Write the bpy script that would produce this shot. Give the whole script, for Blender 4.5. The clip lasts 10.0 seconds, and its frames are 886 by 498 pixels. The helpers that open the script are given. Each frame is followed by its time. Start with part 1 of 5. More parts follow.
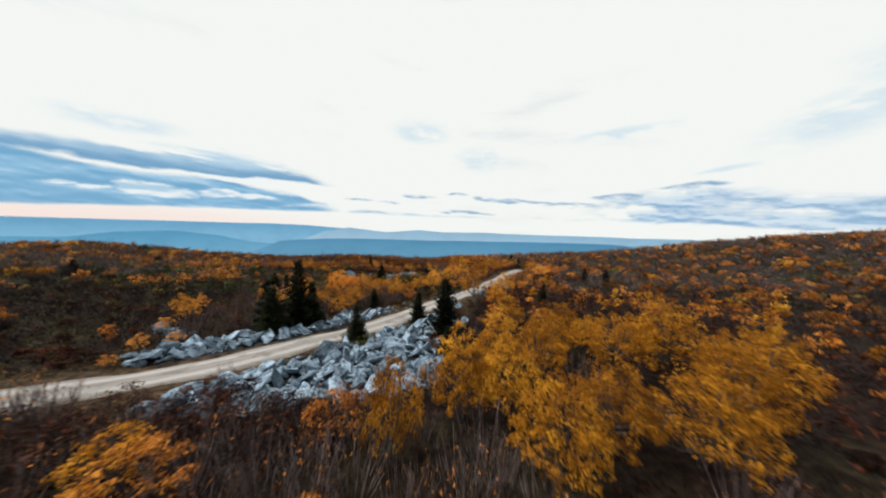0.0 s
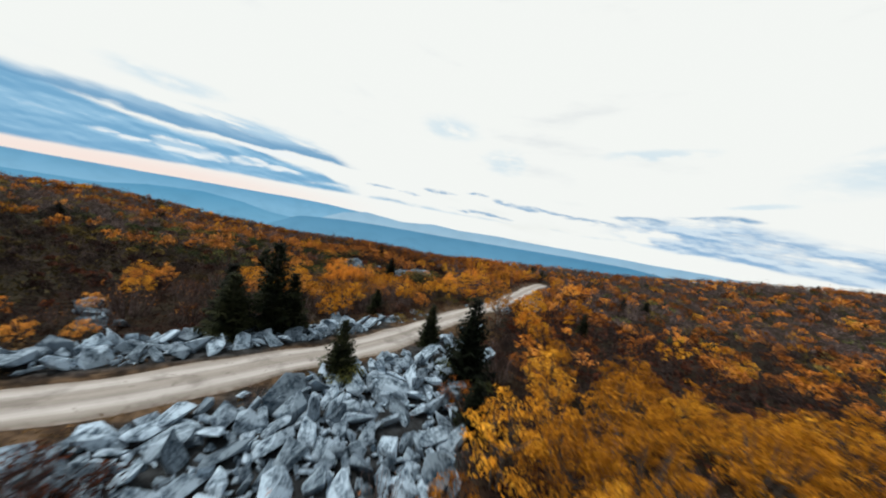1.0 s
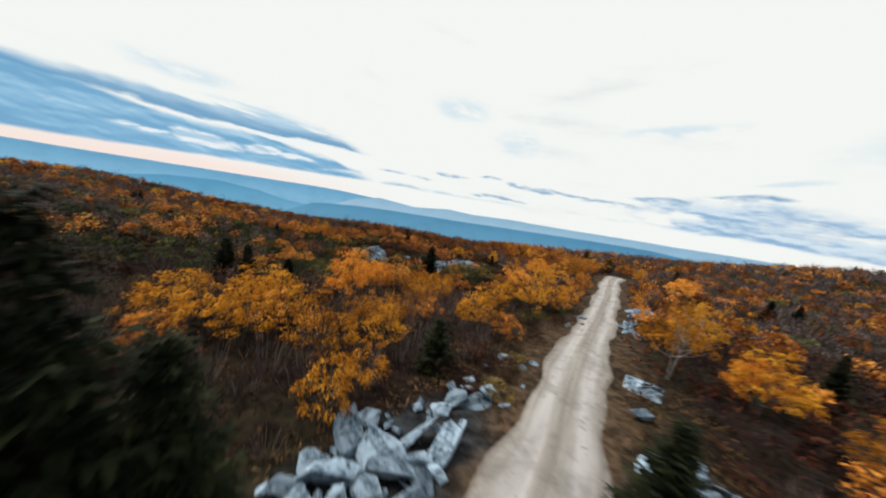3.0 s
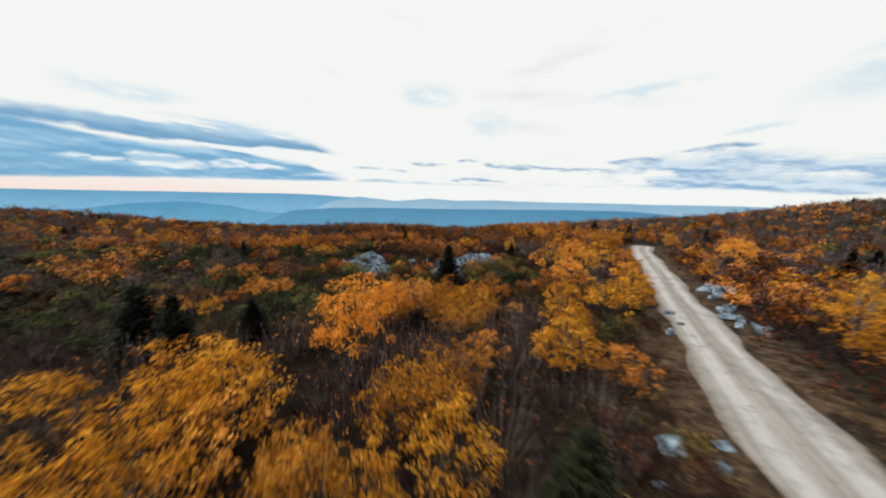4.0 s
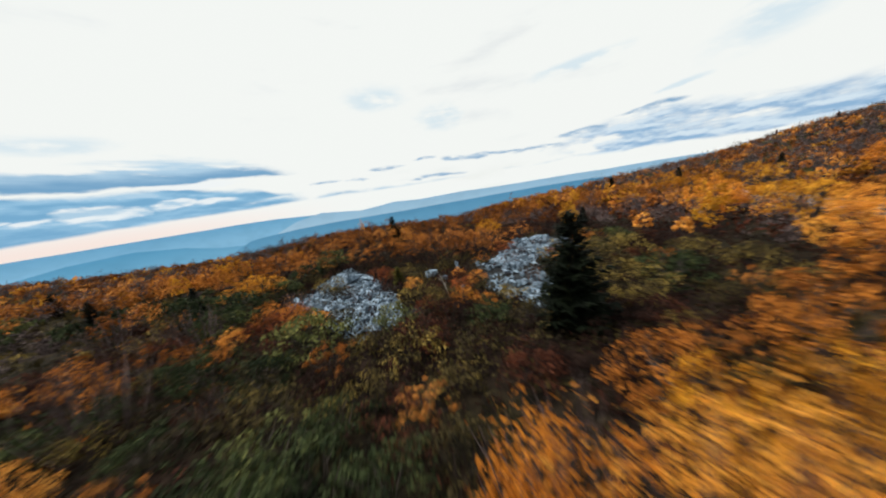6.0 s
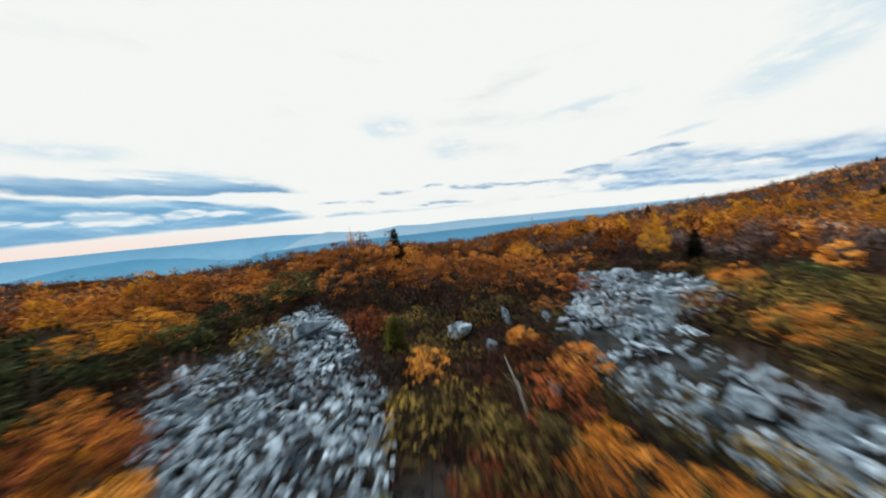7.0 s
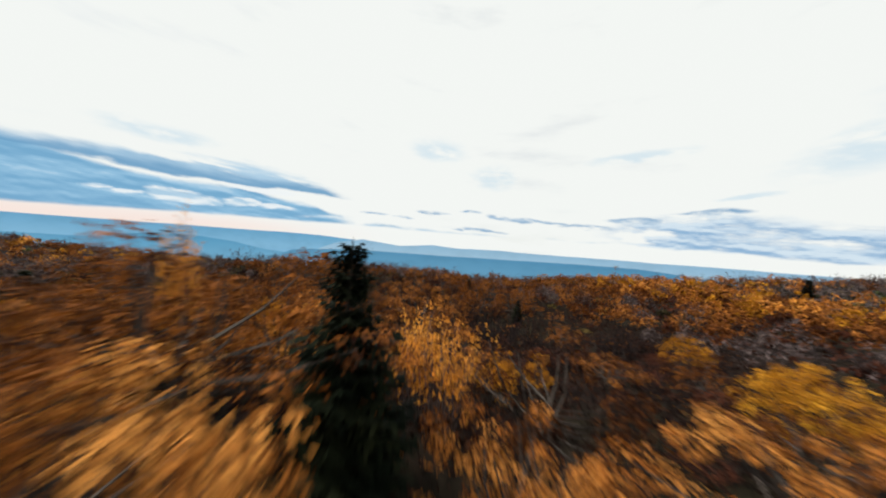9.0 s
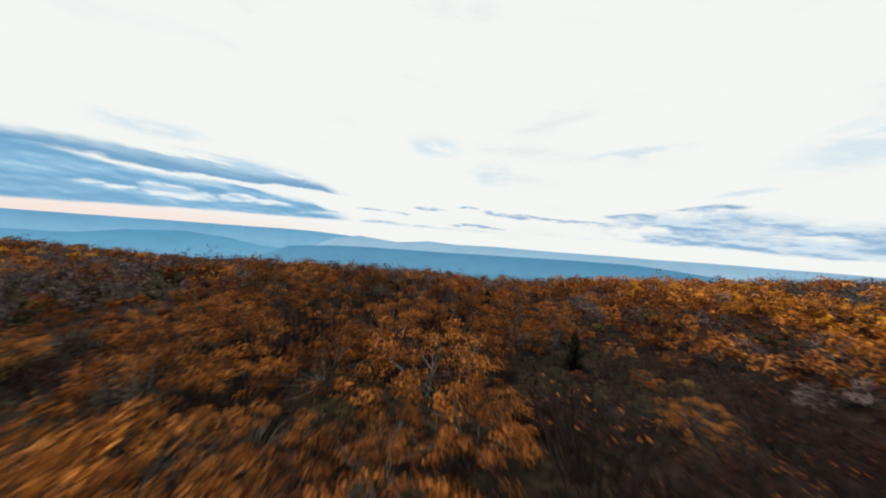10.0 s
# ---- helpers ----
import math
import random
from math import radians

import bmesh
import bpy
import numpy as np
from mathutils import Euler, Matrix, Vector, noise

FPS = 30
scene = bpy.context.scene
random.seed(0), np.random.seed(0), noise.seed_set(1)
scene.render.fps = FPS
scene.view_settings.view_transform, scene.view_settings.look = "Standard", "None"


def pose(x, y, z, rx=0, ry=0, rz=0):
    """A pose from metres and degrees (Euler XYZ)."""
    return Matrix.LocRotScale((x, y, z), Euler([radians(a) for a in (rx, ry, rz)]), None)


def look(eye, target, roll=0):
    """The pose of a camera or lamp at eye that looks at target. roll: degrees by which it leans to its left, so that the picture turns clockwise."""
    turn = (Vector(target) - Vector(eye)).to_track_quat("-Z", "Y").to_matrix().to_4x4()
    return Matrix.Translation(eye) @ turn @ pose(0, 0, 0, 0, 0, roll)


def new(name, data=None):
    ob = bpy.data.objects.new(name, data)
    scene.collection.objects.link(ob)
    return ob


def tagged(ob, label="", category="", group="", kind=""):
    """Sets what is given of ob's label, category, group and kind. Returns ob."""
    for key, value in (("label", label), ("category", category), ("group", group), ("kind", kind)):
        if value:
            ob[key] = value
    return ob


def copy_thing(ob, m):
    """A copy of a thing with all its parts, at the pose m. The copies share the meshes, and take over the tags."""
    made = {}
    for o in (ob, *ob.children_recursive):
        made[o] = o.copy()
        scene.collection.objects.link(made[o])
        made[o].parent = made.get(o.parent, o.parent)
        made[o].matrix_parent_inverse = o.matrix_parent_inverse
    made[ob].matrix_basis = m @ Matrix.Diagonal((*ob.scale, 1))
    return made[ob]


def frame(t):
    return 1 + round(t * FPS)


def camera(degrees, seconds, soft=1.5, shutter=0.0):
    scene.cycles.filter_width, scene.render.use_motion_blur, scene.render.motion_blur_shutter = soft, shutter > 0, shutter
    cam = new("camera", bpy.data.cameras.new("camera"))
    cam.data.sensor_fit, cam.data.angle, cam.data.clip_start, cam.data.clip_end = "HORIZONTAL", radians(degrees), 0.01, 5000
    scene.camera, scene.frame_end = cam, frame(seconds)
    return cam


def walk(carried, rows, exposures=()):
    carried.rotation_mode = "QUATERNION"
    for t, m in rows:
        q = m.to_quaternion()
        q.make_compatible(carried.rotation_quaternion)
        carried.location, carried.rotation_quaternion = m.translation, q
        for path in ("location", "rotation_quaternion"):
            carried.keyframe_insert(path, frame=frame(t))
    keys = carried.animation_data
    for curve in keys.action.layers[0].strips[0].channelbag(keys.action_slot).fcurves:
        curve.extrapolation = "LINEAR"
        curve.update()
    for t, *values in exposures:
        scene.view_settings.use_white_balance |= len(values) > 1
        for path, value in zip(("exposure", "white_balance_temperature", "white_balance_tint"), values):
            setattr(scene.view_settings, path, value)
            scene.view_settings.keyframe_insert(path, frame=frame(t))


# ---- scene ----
import itertools

cam = camera(112.9, 10.0, soft=2.0, shutter=0.56)
walk(cam, [
    (0.0, pose(-0.00, 0.00, 12.00, 86.10, -2.10, 0.02)),
    (0.5, pose(-0.73, 4.05, 11.91, 85.82, -6.68, 1.45)),
    (1.0, pose(-1.71, 8.31, 11.79, 85.19, -10.40, 3.13)),
    (1.5, pose(-2.91, 12.70, 11.37, 84.13, -12.78, 4.87)),
    (2.0, pose(-4.50, 17.03, 10.54, 83.44, -13.82, 5.92)),
    (2.2, pose(-5.18, 18.80, 10.22, 82.94, -13.55, 6.21)),
    (3.3, pose(-9.78, 28.34, 8.74, 81.28, -6.92, 4.66)),
    (3.5, pose(-10.56, 30.00, 8.66, 80.79, -5.26, 3.90)),
    (4.0, pose(-12.19, 34.08, 8.41, 79.98, -1.49, 1.88)),
    (4.5, pose(-13.77, 38.23, 8.04, 79.00, 1.97, -0.35)),
    (5.0, pose(-15.04, 42.47, 7.28, 78.41, 5.16, -2.57)),
    (5.5, pose(-16.13, 46.97, 6.23, 78.32, 8.00, -4.40)),
    (5.7, pose(-16.53, 48.76, 5.86, 78.46, 8.81, -4.92)),
    (6.8, pose(-17.75, 58.48, 4.31, 82.94, 6.67, -4.33)),
    (7.0, pose(-17.82, 60.34, 4.10, 84.36, 5.24, -3.84)),
    (7.5, pose(-17.89, 64.90, 3.88, 87.14, 0.85, -1.94)),
    (8.0, pose(-18.02, 69.32, 4.02, 88.59, -2.55, 0.10)),
    (8.5, pose(-18.33, 73.37, 3.93, 89.20, -4.45, 1.60)),
    (9.0, pose(-18.69, 77.43, 3.89, 89.15, -4.62, 2.45)),
    (9.5, pose(-19.40, 81.34, 3.88, 89.02, -4.64, 2.40)),
    (10.0, pose(-19.98, 85.35, 4.05, 88.45, -4.59, 1.90)),
])

# ---------------------------------------------------------------- world and light
world = bpy.data.worlds.new("overcast_evening_sky")
scene.world = world
world.use_nodes = True


class Nodes:
    """Short hand for a node tree."""

    def __init__(self, tree):
        self.t = tree
        tree.nodes.clear()

    def add(self, kind, **props):
        n = self.t.nodes.new(kind)
        for k, v in props.items():
            if k == "op":
                n.operation = v
            elif k == "blend":
                n.blend_type = v
            elif k == "dtype":
                n.data_type = v
        return n

    def put(self, sock, v):
        if hasattr(v, "is_output"):
            self.t.links.new(v, sock)
        else:
            sock.default_value = v

    def math(self, op, a, b=0.0, c=0.0, clamp=False):
        n = self.add("ShaderNodeMath", op=op)
        n.use_clamp = clamp
        for s, v in zip(n.inputs, (a, b, c)):
            self.put(s, v)
        return n.outputs[0]

    def ramp(self, v, lo, hi, smooth=True):
        n = self.add("ShaderNodeMapRange")
        n.interpolation_type = "SMOOTHSTEP" if smooth else "LINEAR"
        self.put(n.inputs["Value"], v)
        n.inputs["From Min"].default_value, n.inputs["From Max"].default_value = lo, hi
        return n.outputs[0]

    def mix(self, f, a, b, blend="MIX"):
        n = self.add("ShaderNodeMix", dtype="RGBA", blend=blend)
        self.put(n.inputs[0], f)
        for s, v in ((n.inputs[6], a), (n.inputs[7], b)):
            if isinstance(v, tuple) and len(v) == 3:
                v = (*v, 1)
            self.put(s, v)
        return n.outputs[2]

    def noise(self, vec, scale, detail=4, rough=0.55, distort=0.0):
        n = self.add("ShaderNodeTexNoise")
        if vec is not None:
            self.put(n.inputs["Vector"], vec)
        n.inputs["Scale"].default_value, n.inputs["Detail"].default_value = scale, detail
        n.inputs["Roughness"].default_value, n.inputs["Distortion"].default_value = rough, distort
        return n.outputs["Fac"]

    def xyz(self, x, y, z):
        n = self.add("ShaderNodeCombineXYZ")
        for s, v in zip(n.inputs, (x, y, z)):
            self.put(s, v)
        return n.outputs[0]

    def split(self, v):
        n = self.add("ShaderNodeSeparateXYZ")
        self.put(n.inputs[0], v)
        return n.outputs


def build_sky():
    g = Nodes(world.node_tree)
    d = g.split(g.add("ShaderNodeTexCoord").outputs["Generated"])
    az = g.math("MULTIPLY", g.math("ARCTAN2", d[0], d[1]), 57.2958)
    el = g.math("MULTIPLY", g.math("ARCSINE", d[2]), 57.2958)
    # clear air behind the cloud deck
    air = g.add("ShaderNodeTexSky")
    air.sky_type, air.sun_disc = "NISHITA", False
    air.sun_elevation, air.sun_rotation = radians(58), radians(-92)
    air_c = g.mix(1.0, air.outputs[0], (0.1, 0.1, 0.1), "MULTIPLY")
    # bright even overcast, cream near the horizon towards the left
    low = g.math("SUBTRACT", 1.0, g.ramp(el, 0.0, 3.2))
    pink = g.math("MULTIPLY", low, g.math("SUBTRACT", 1.0, g.ramp(az, -48.0, -10.0)))
    deck = g.mix(g.math("MULTIPLY", pink, 0.7), (0.90, 0.925, 0.90), (0.95, 0.74, 0.66))
    wide = g.xyz(g.math("MULTIPLY", az, 0.012), g.math("MULTIPLY", el, 0.05), 3.0)
    thin = g.ramp(g.noise(wide, 3.0, 5), 0.56, 0.80)
    deck = g.mix(g.math("MULTIPLY", thin, 0.22), deck, air_c)

    def field(sa, se, z, detail=6, rough=0.55, lift=0.0, tilt=0.03):
        """Cloud texture, stretched along the horizon, sa by se degrees."""
        e = g.math("ADD", g.math("ADD", el, lift), g.math("MULTIPLY", az, tilt))
        return g.noise(g.xyz(g.math("DIVIDE", az, sa), g.math("DIVIDE", e, se), z), 1.0, detail, rough)

    def off(f, k):
        return g.math("MULTIPLY", g.math("SUBTRACT", f, 0.5), k)

    def edge(points):
        """A height over the azimuth, straight between the points."""
        v = points[0][1]
        for (a0, e0), (a1, e1) in zip(points, points[1:]):
            v = g.math("ADD", v, g.math("MULTIPLY", g.ramp(az, a0, a1, False), e1 - e0))
        return v

    def inv(v):
        return g.math("SUBTRACT", 1.0, v)

    fine, curl = field(4.2, 1.5, 4.1, 5, 0.52), field(8.5, 2.3, 7.3, 4, 0.5)
    el_w = g.math("ADD", g.math("ADD", el, off(curl, 1.5)), off(fine, 1.2))
    az_w = g.math("ADD", az, off(field(6.0, 2.2, 0.6, 6, 0.6), 7.0))

    def band(low, high, soft_low=0.35, soft_high=0.5):
        return g.math("MULTIPLY", g.ramp(g.math("SUBTRACT", el_w, low), -soft_low, soft_low), g.ramp(g.math("SUBTRACT", high, el_w), -soft_high, soft_high))

    def blob(a, e, ra, re, soft=0.4, tilt=0.0):
        u = g.math("DIVIDE", g.math("SUBTRACT", az_w, a), ra)
        v = g.math("SUBTRACT", el_w, e)
        if tilt:
            v = g.math("SUBTRACT", v, g.math("MULTIPLY", g.math("SUBTRACT", az_w, a), tilt))
        v = g.math("DIVIDE", v, re)
        r = g.math("SQRT", g.math("ADD", g.math("MULTIPLY", u, u), g.math("MULTIPLY", v, v)))
        return inv(g.ramp(r, 1.0 - soft, 1.0 + soft))

    def union(*spots):
        m = None
        for spot in spots:
            k = blob(*spot)
            m = k if m is None else g.math("MAXIMUM", m, k)
        return m

    # lit upper and shaded lower sides of the billows
    relief = g.math("SUBTRACT", field(8.0, 1.9, 2.2, 5, 0.5), field(8.0, 1.9, 2.2, 5, 0.5, 0.45))
    lit = g.ramp(relief, -0.10, 0.12)
    mottle = field(10, 2.0, 3.2, 5, 0.5)
    # long blue bank in the west: flat foot, broken into bars towards its thin end
    foot = edge([(-75, 0.2), (-57, 1.0), (-43, 1.7), (-20, 2.3)])
    crown = edge([(-80, 9.5), (-64, 8.6), (-56, 7.6), (-52, 7.0), (-48, 6.3), (-36, 6.3), (-32, 5.6), (-26, 5.0), (-19, 2.6)])
    flat_foot = g.ramp(g.math("SUBTRACT", g.math("ADD", el, off(fine, 0.5)), foot), -0.15, 0.4)
    body = g.math("MULTIPLY", flat_foot, g.ramp(g.math("SUBTRACT", crown, el_w), -0.35, 0.5))
    thick = inv(g.ramp(az, -42.0, -24.0))
    solid = g.ramp(g.math("ADD", mottle, g.math("MULTIPLY", thick, 0.34)), 0.41, 0.62)
    base_bar = g.math("MULTIPLY", g.math("MULTIPLY", flat_foot, g.ramp(g.math("SUBTRACT", g.math("ADD", foot, 1.15), el_w), -0.4, 0.4)), inv(g.ramp(az_w, -24.0, -18.5)))
    bank = g.math("MAXIMUM", g.math("MULTIPLY", body, solid), base_bar)
    blue = g.mix(lit, (0.155, 0.385, 0.61), (0.285, 0.53, 0.74))
    blue = g.mix(g.math("MULTIPLY", g.ramp(relief, 0.06, 0.16), 0.4), blue, (0.60, 0.75, 0.86))
    sky = g.mix(g.math("MULTIPLY", bank, 0.96), deck, blue)
    # upper streak: dark along its lower edge, fibrous above, ending in a point
    roof = band(edge([(-72, 7.2), (-62, 7.2), (-52, 7.5), (-47, 6.9), (-36, 6.9), (-29, 7.2), (-22, 7.1)]), edge([(-72, 8.0), (-62, 8.2), (-54, 8.6), (-47, 9.6), (-36, 10.4), (-28.5, 9.3), (-24.5, 8.2), (-20.5, 7.2)]), 0.25, 0.75)
    fibre = field(9.0, 0.9, 5.7, 5, 0.55, 0.0, 0.08)
    roof = g.math("MULTIPLY", roof, inv(g.ramp(az_w, -24.5, -20.0)))
    roof = g.math("MULTIPLY", roof, g.ramp(g.math("ADD", fibre, g.math("MULTIPLY", inv(g.ramp(el_w, 7.4, 9.6)), 0.34)), 0.40, 0.64))
    streak = g.mix(g.ramp(g.math("ADD", el_w, off(fibre, 2.5)), 7.3, 9.6), (0.145, 0.345, 0.56), (0.44, 0.64, 0.80))
    sky = g.mix(g.math("MULTIPLY", roof, 0.95), sky, streak)
    # white cumulus in front of the bank
    puff = union((-45.6, 4.1, 3.2, 0.85, 0.18), (-42.4, 3.75, 2.4, 0.55, 0.2), (-37.4, 4.0, 2.4, 0.65, 0.25), (-53.2, 4.1, 1.3, 0.35, 0.35), (-50.4, 3.7, 1.5, 0.35, 0.35), (-33, 3.9, 3.2, 0.4, 0.4), (-34.5, 6.5, 4.5, 0.45, 0.4))
    sky = g.mix(g.math("MULTIPLY", puff, 0.9), sky, g.mix(g.ramp(g.math("ADD", relief, g.math("MULTIPLY", g.math("SUBTRACT", el, 4.0), 0.09)), -0.09, 0.05), (0.45, 0.64, 0.79), (0.87, 0.91, 0.92)))
    # paler broken bank in the north-east and small bars between
    lumps = field(5.6, 1.5, 9.4, 6, 0.54)
    right = band(edge([(26, 3.4), (28.8, 2.7), (40, 2.1), (50, 1.6), (70, 1.6)]), edge([(26, 4.6), (29, 6.0), (33, 6.7), (40.6, 7.5), (45, 6.3), (54, 5.2), (70, 5.6)]), 0.3, 0.9)
    right = g.math("MULTIPLY", right, g.ramp(az_w, 24.0, 31.0))
    r_relief = g.math("SUBTRACT", lumps, field(5.6, 1.5, 9.4, 6, 0.54, 0.45))
    grey = g.mix(g.ramp(r_relief, -0.11, 0.12), (0.28, 0.46, 0.67), (0.66, 0.78, 0.87))
    sky = g.mix(g.math("MULTIPLY", right, g.ramp(g.math("ADD", lumps, g.math("MULTIPLY", inv(g.ramp(el, 2.2, 4.2)), 0.10)), 0.34, 0.54)), sky, grey)
    bars = union((8.2, 6.1, 2.6, 0.35, 0.45, -0.1), (13.2, 5.6, 3.4, 0.4, 0.45), (22.8, 5.0, 4.2, 0.42, 0.45), (17.5, 5.4, 2.4, 0.28, 0.5), (3.8, 3.4, 4.6, 0.28, 0.45), (-5.0, 6.0, 2.0, 0.28, 0.5), (2.4, 6.8, 2.0, 0.25, 0.5), (-16.0, 4.8, 1.9, 0.25, 0.45), (-11.0, 4.5, 1.9, 0.28, 0.45), (30, 6.4, 3.5, 0.45, 0.4), (39.5, 7.7, 3.4, 0.5, 0.4, 0.03))
    sky = g.mix(g.math("MULTIPLY", bars, g.ramp(fine, 0.34, 0.54)), sky, g.mix(lit, (0.24, 0.41, 0.60), (0.46, 0.60, 0.74)))
    # faint wisps higher up
    wisp = union((-5.0, 17.6, 4.2, 1.6, 0.6), (6.4, 13.4, 3.2, 1.8, 0.6), (42.9, 9.8, 2.6, 0.45, 0.5, 0.08), (30, 16.4, 6.0, 0.7, 0.6, 0.06), (-46.5, 12.1, 5.0, 0.95, 0.6), (54, 15.0, 7, 2.2, 0.6, 0.3), (63, 19, 9, 3))
    sky = g.mix(g.math("MULTIPLY", g.math("MULTIPLY", wisp, g.ramp(fine, 0.30, 0.58)), 0.6), sky, (0.56, 0.73, 0.84))
    # the land's haze below the horizon
    sky = g.mix(g.ramp(el, -0.4, -3.0), sky, (0.18, 0.33, 0.45))
    bg = g.add("ShaderNodeBackground")
    g.put(bg.inputs[0], sky)
    bg.inputs[1].default_value = 1.0
    out = g.add("ShaderNodeOutputWorld")
    g.put(out.inputs[0], bg.outputs[0])


build_sky()

# veiled sun, to the left behind the cloud deck
sun = new("sun", bpy.data.lights.new("sun", "SUN"))
sun.data.energy, sun.data.angle, sun.data.color = 4.6, radians(22), (1.0, 0.93, 0.83)
SUN_AZ, SUN_EL = radians(-92), radians(58)
sun.matrix_world = look((0, 0, 0), (-math.sin(SUN_AZ) * math.cos(SUN_EL), -math.cos(SUN_AZ) * math.cos(SUN_EL), -math.sin(SUN_EL)))

# ---------------------------------------------------------------- materials


def material(name, rough=0.8, bump=0.0, bump_scale=8.0):
    m = bpy.data.materials.new(name)
    m.use_nodes = True
    g = Nodes(m.node_tree)
    out = g.add("ShaderNodeOutputMaterial")
    b = g.add("ShaderNodeBsdfPrincipled")
    b.inputs["Roughness"].default_value = rough
    b.inputs["Specular IOR Level"].default_value = 0.06
    g.put(out.inputs[0], b.outputs[0])
    if bump:
        n = g.add("ShaderNodeBump")
        n.inputs["Strength"].default_value = bump
        g.put(n.inputs["Height"], g.noise(g.add("ShaderNodeTexCoord").outputs["Object"], bump_scale, 6, 0.65))
        g.put(b.inputs["Normal"], n.outputs[0])
    return m, g, b, out


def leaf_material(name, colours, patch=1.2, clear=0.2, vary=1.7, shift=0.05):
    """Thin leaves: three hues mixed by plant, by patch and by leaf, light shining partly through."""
    m, g, b, out = material(name, 0.7)
    b.inputs["Specular IOR Level"].default_value = 0.05
    place = g.add("ShaderNodeNewGeometry")
    leaf = place.outputs["Random Per Island"]
    at = g.add("ShaderNodeAttribute")
    at.attribute_name = "plant"
    plant = g.math("FRACT", g.math("ADD", at.outputs["Fac"], g.add("ShaderNodeObjectInfo").outputs["Random"]))
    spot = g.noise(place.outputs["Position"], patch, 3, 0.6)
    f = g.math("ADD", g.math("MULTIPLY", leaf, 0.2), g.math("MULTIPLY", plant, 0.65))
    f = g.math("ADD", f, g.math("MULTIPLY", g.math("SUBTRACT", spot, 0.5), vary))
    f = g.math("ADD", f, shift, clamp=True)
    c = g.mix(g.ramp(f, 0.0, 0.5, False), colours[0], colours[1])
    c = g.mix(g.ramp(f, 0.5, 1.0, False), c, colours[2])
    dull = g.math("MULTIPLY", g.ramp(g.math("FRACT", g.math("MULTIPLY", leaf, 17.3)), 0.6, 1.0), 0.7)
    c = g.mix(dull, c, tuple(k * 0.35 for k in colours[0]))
    g.put(b.inputs["Base Color"], c)
    tr = g.add("ShaderNodeBsdfTranslucent")
    g.put(tr.inputs[0], c)
    mx = g.add("ShaderNodeMixShader")
    mx.inputs[0].default_value = clear
    g.put(mx.inputs[1], b.outputs[0])
    g.put(mx.inputs[2], tr.outputs[0])
    g.put(out.inputs[0], mx.outputs[0])
    return m


def plain_material(name, dark, light, scale, rough=0.85, bump=0.3, bump_scale=30.0, lo=0.35, hi=0.65, per_object=0.0):
    m, g, b, out = material(name, rough, bump, bump_scale)
    co = g.add("ShaderNodeTexCoord").outputs["Object"]
    f = g.ramp(g.math("ADD", g.math("MULTIPLY", g.noise(co, scale, 5), 0.65), g.math("MULTIPLY", g.noise(co, scale * 7, 3), 0.35)), lo, hi)
    c = g.mix(f, dark, light)
    if per_object:
        k = g.math("FRACT", g.math("ADD", g.add("ShaderNodeObjectInfo").outputs["Random"], g.add("ShaderNodeNewGeometry").outputs["Random Per Island"]))
        c = g.mix(g.math("MULTIPLY", k, per_object), c, tuple(v * 0.4 for v in dark))
    g.put(b.inputs["Base Color"], c)
    return m


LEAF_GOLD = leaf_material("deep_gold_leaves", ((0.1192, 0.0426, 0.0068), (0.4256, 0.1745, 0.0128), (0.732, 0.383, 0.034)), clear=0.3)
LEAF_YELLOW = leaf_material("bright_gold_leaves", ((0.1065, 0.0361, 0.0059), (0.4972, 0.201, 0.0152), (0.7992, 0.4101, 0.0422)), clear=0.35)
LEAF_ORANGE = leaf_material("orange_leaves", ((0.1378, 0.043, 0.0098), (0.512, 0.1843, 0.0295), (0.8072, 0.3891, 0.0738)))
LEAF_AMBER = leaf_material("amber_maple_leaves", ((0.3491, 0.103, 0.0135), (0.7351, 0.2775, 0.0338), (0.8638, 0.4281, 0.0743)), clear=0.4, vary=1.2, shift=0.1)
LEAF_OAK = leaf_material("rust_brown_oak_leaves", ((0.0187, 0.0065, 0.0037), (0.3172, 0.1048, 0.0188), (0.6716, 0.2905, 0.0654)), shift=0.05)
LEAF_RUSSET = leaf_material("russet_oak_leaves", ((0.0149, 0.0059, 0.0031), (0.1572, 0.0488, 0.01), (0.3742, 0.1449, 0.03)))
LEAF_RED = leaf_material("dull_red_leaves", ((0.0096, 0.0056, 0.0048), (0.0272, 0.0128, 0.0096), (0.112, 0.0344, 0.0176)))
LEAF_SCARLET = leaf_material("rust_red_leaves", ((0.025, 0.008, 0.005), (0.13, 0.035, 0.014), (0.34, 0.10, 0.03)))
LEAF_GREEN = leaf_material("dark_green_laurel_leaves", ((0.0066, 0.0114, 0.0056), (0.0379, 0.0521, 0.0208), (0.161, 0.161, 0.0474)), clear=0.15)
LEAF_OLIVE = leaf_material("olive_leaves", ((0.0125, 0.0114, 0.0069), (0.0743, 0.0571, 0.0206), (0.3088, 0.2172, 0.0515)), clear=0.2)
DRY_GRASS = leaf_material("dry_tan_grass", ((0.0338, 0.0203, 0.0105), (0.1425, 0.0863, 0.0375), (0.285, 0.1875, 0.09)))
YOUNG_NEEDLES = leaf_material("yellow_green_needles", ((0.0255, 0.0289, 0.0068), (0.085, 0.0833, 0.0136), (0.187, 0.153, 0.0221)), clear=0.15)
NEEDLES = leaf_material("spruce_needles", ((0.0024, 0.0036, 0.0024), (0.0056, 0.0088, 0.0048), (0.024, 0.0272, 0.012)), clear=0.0)
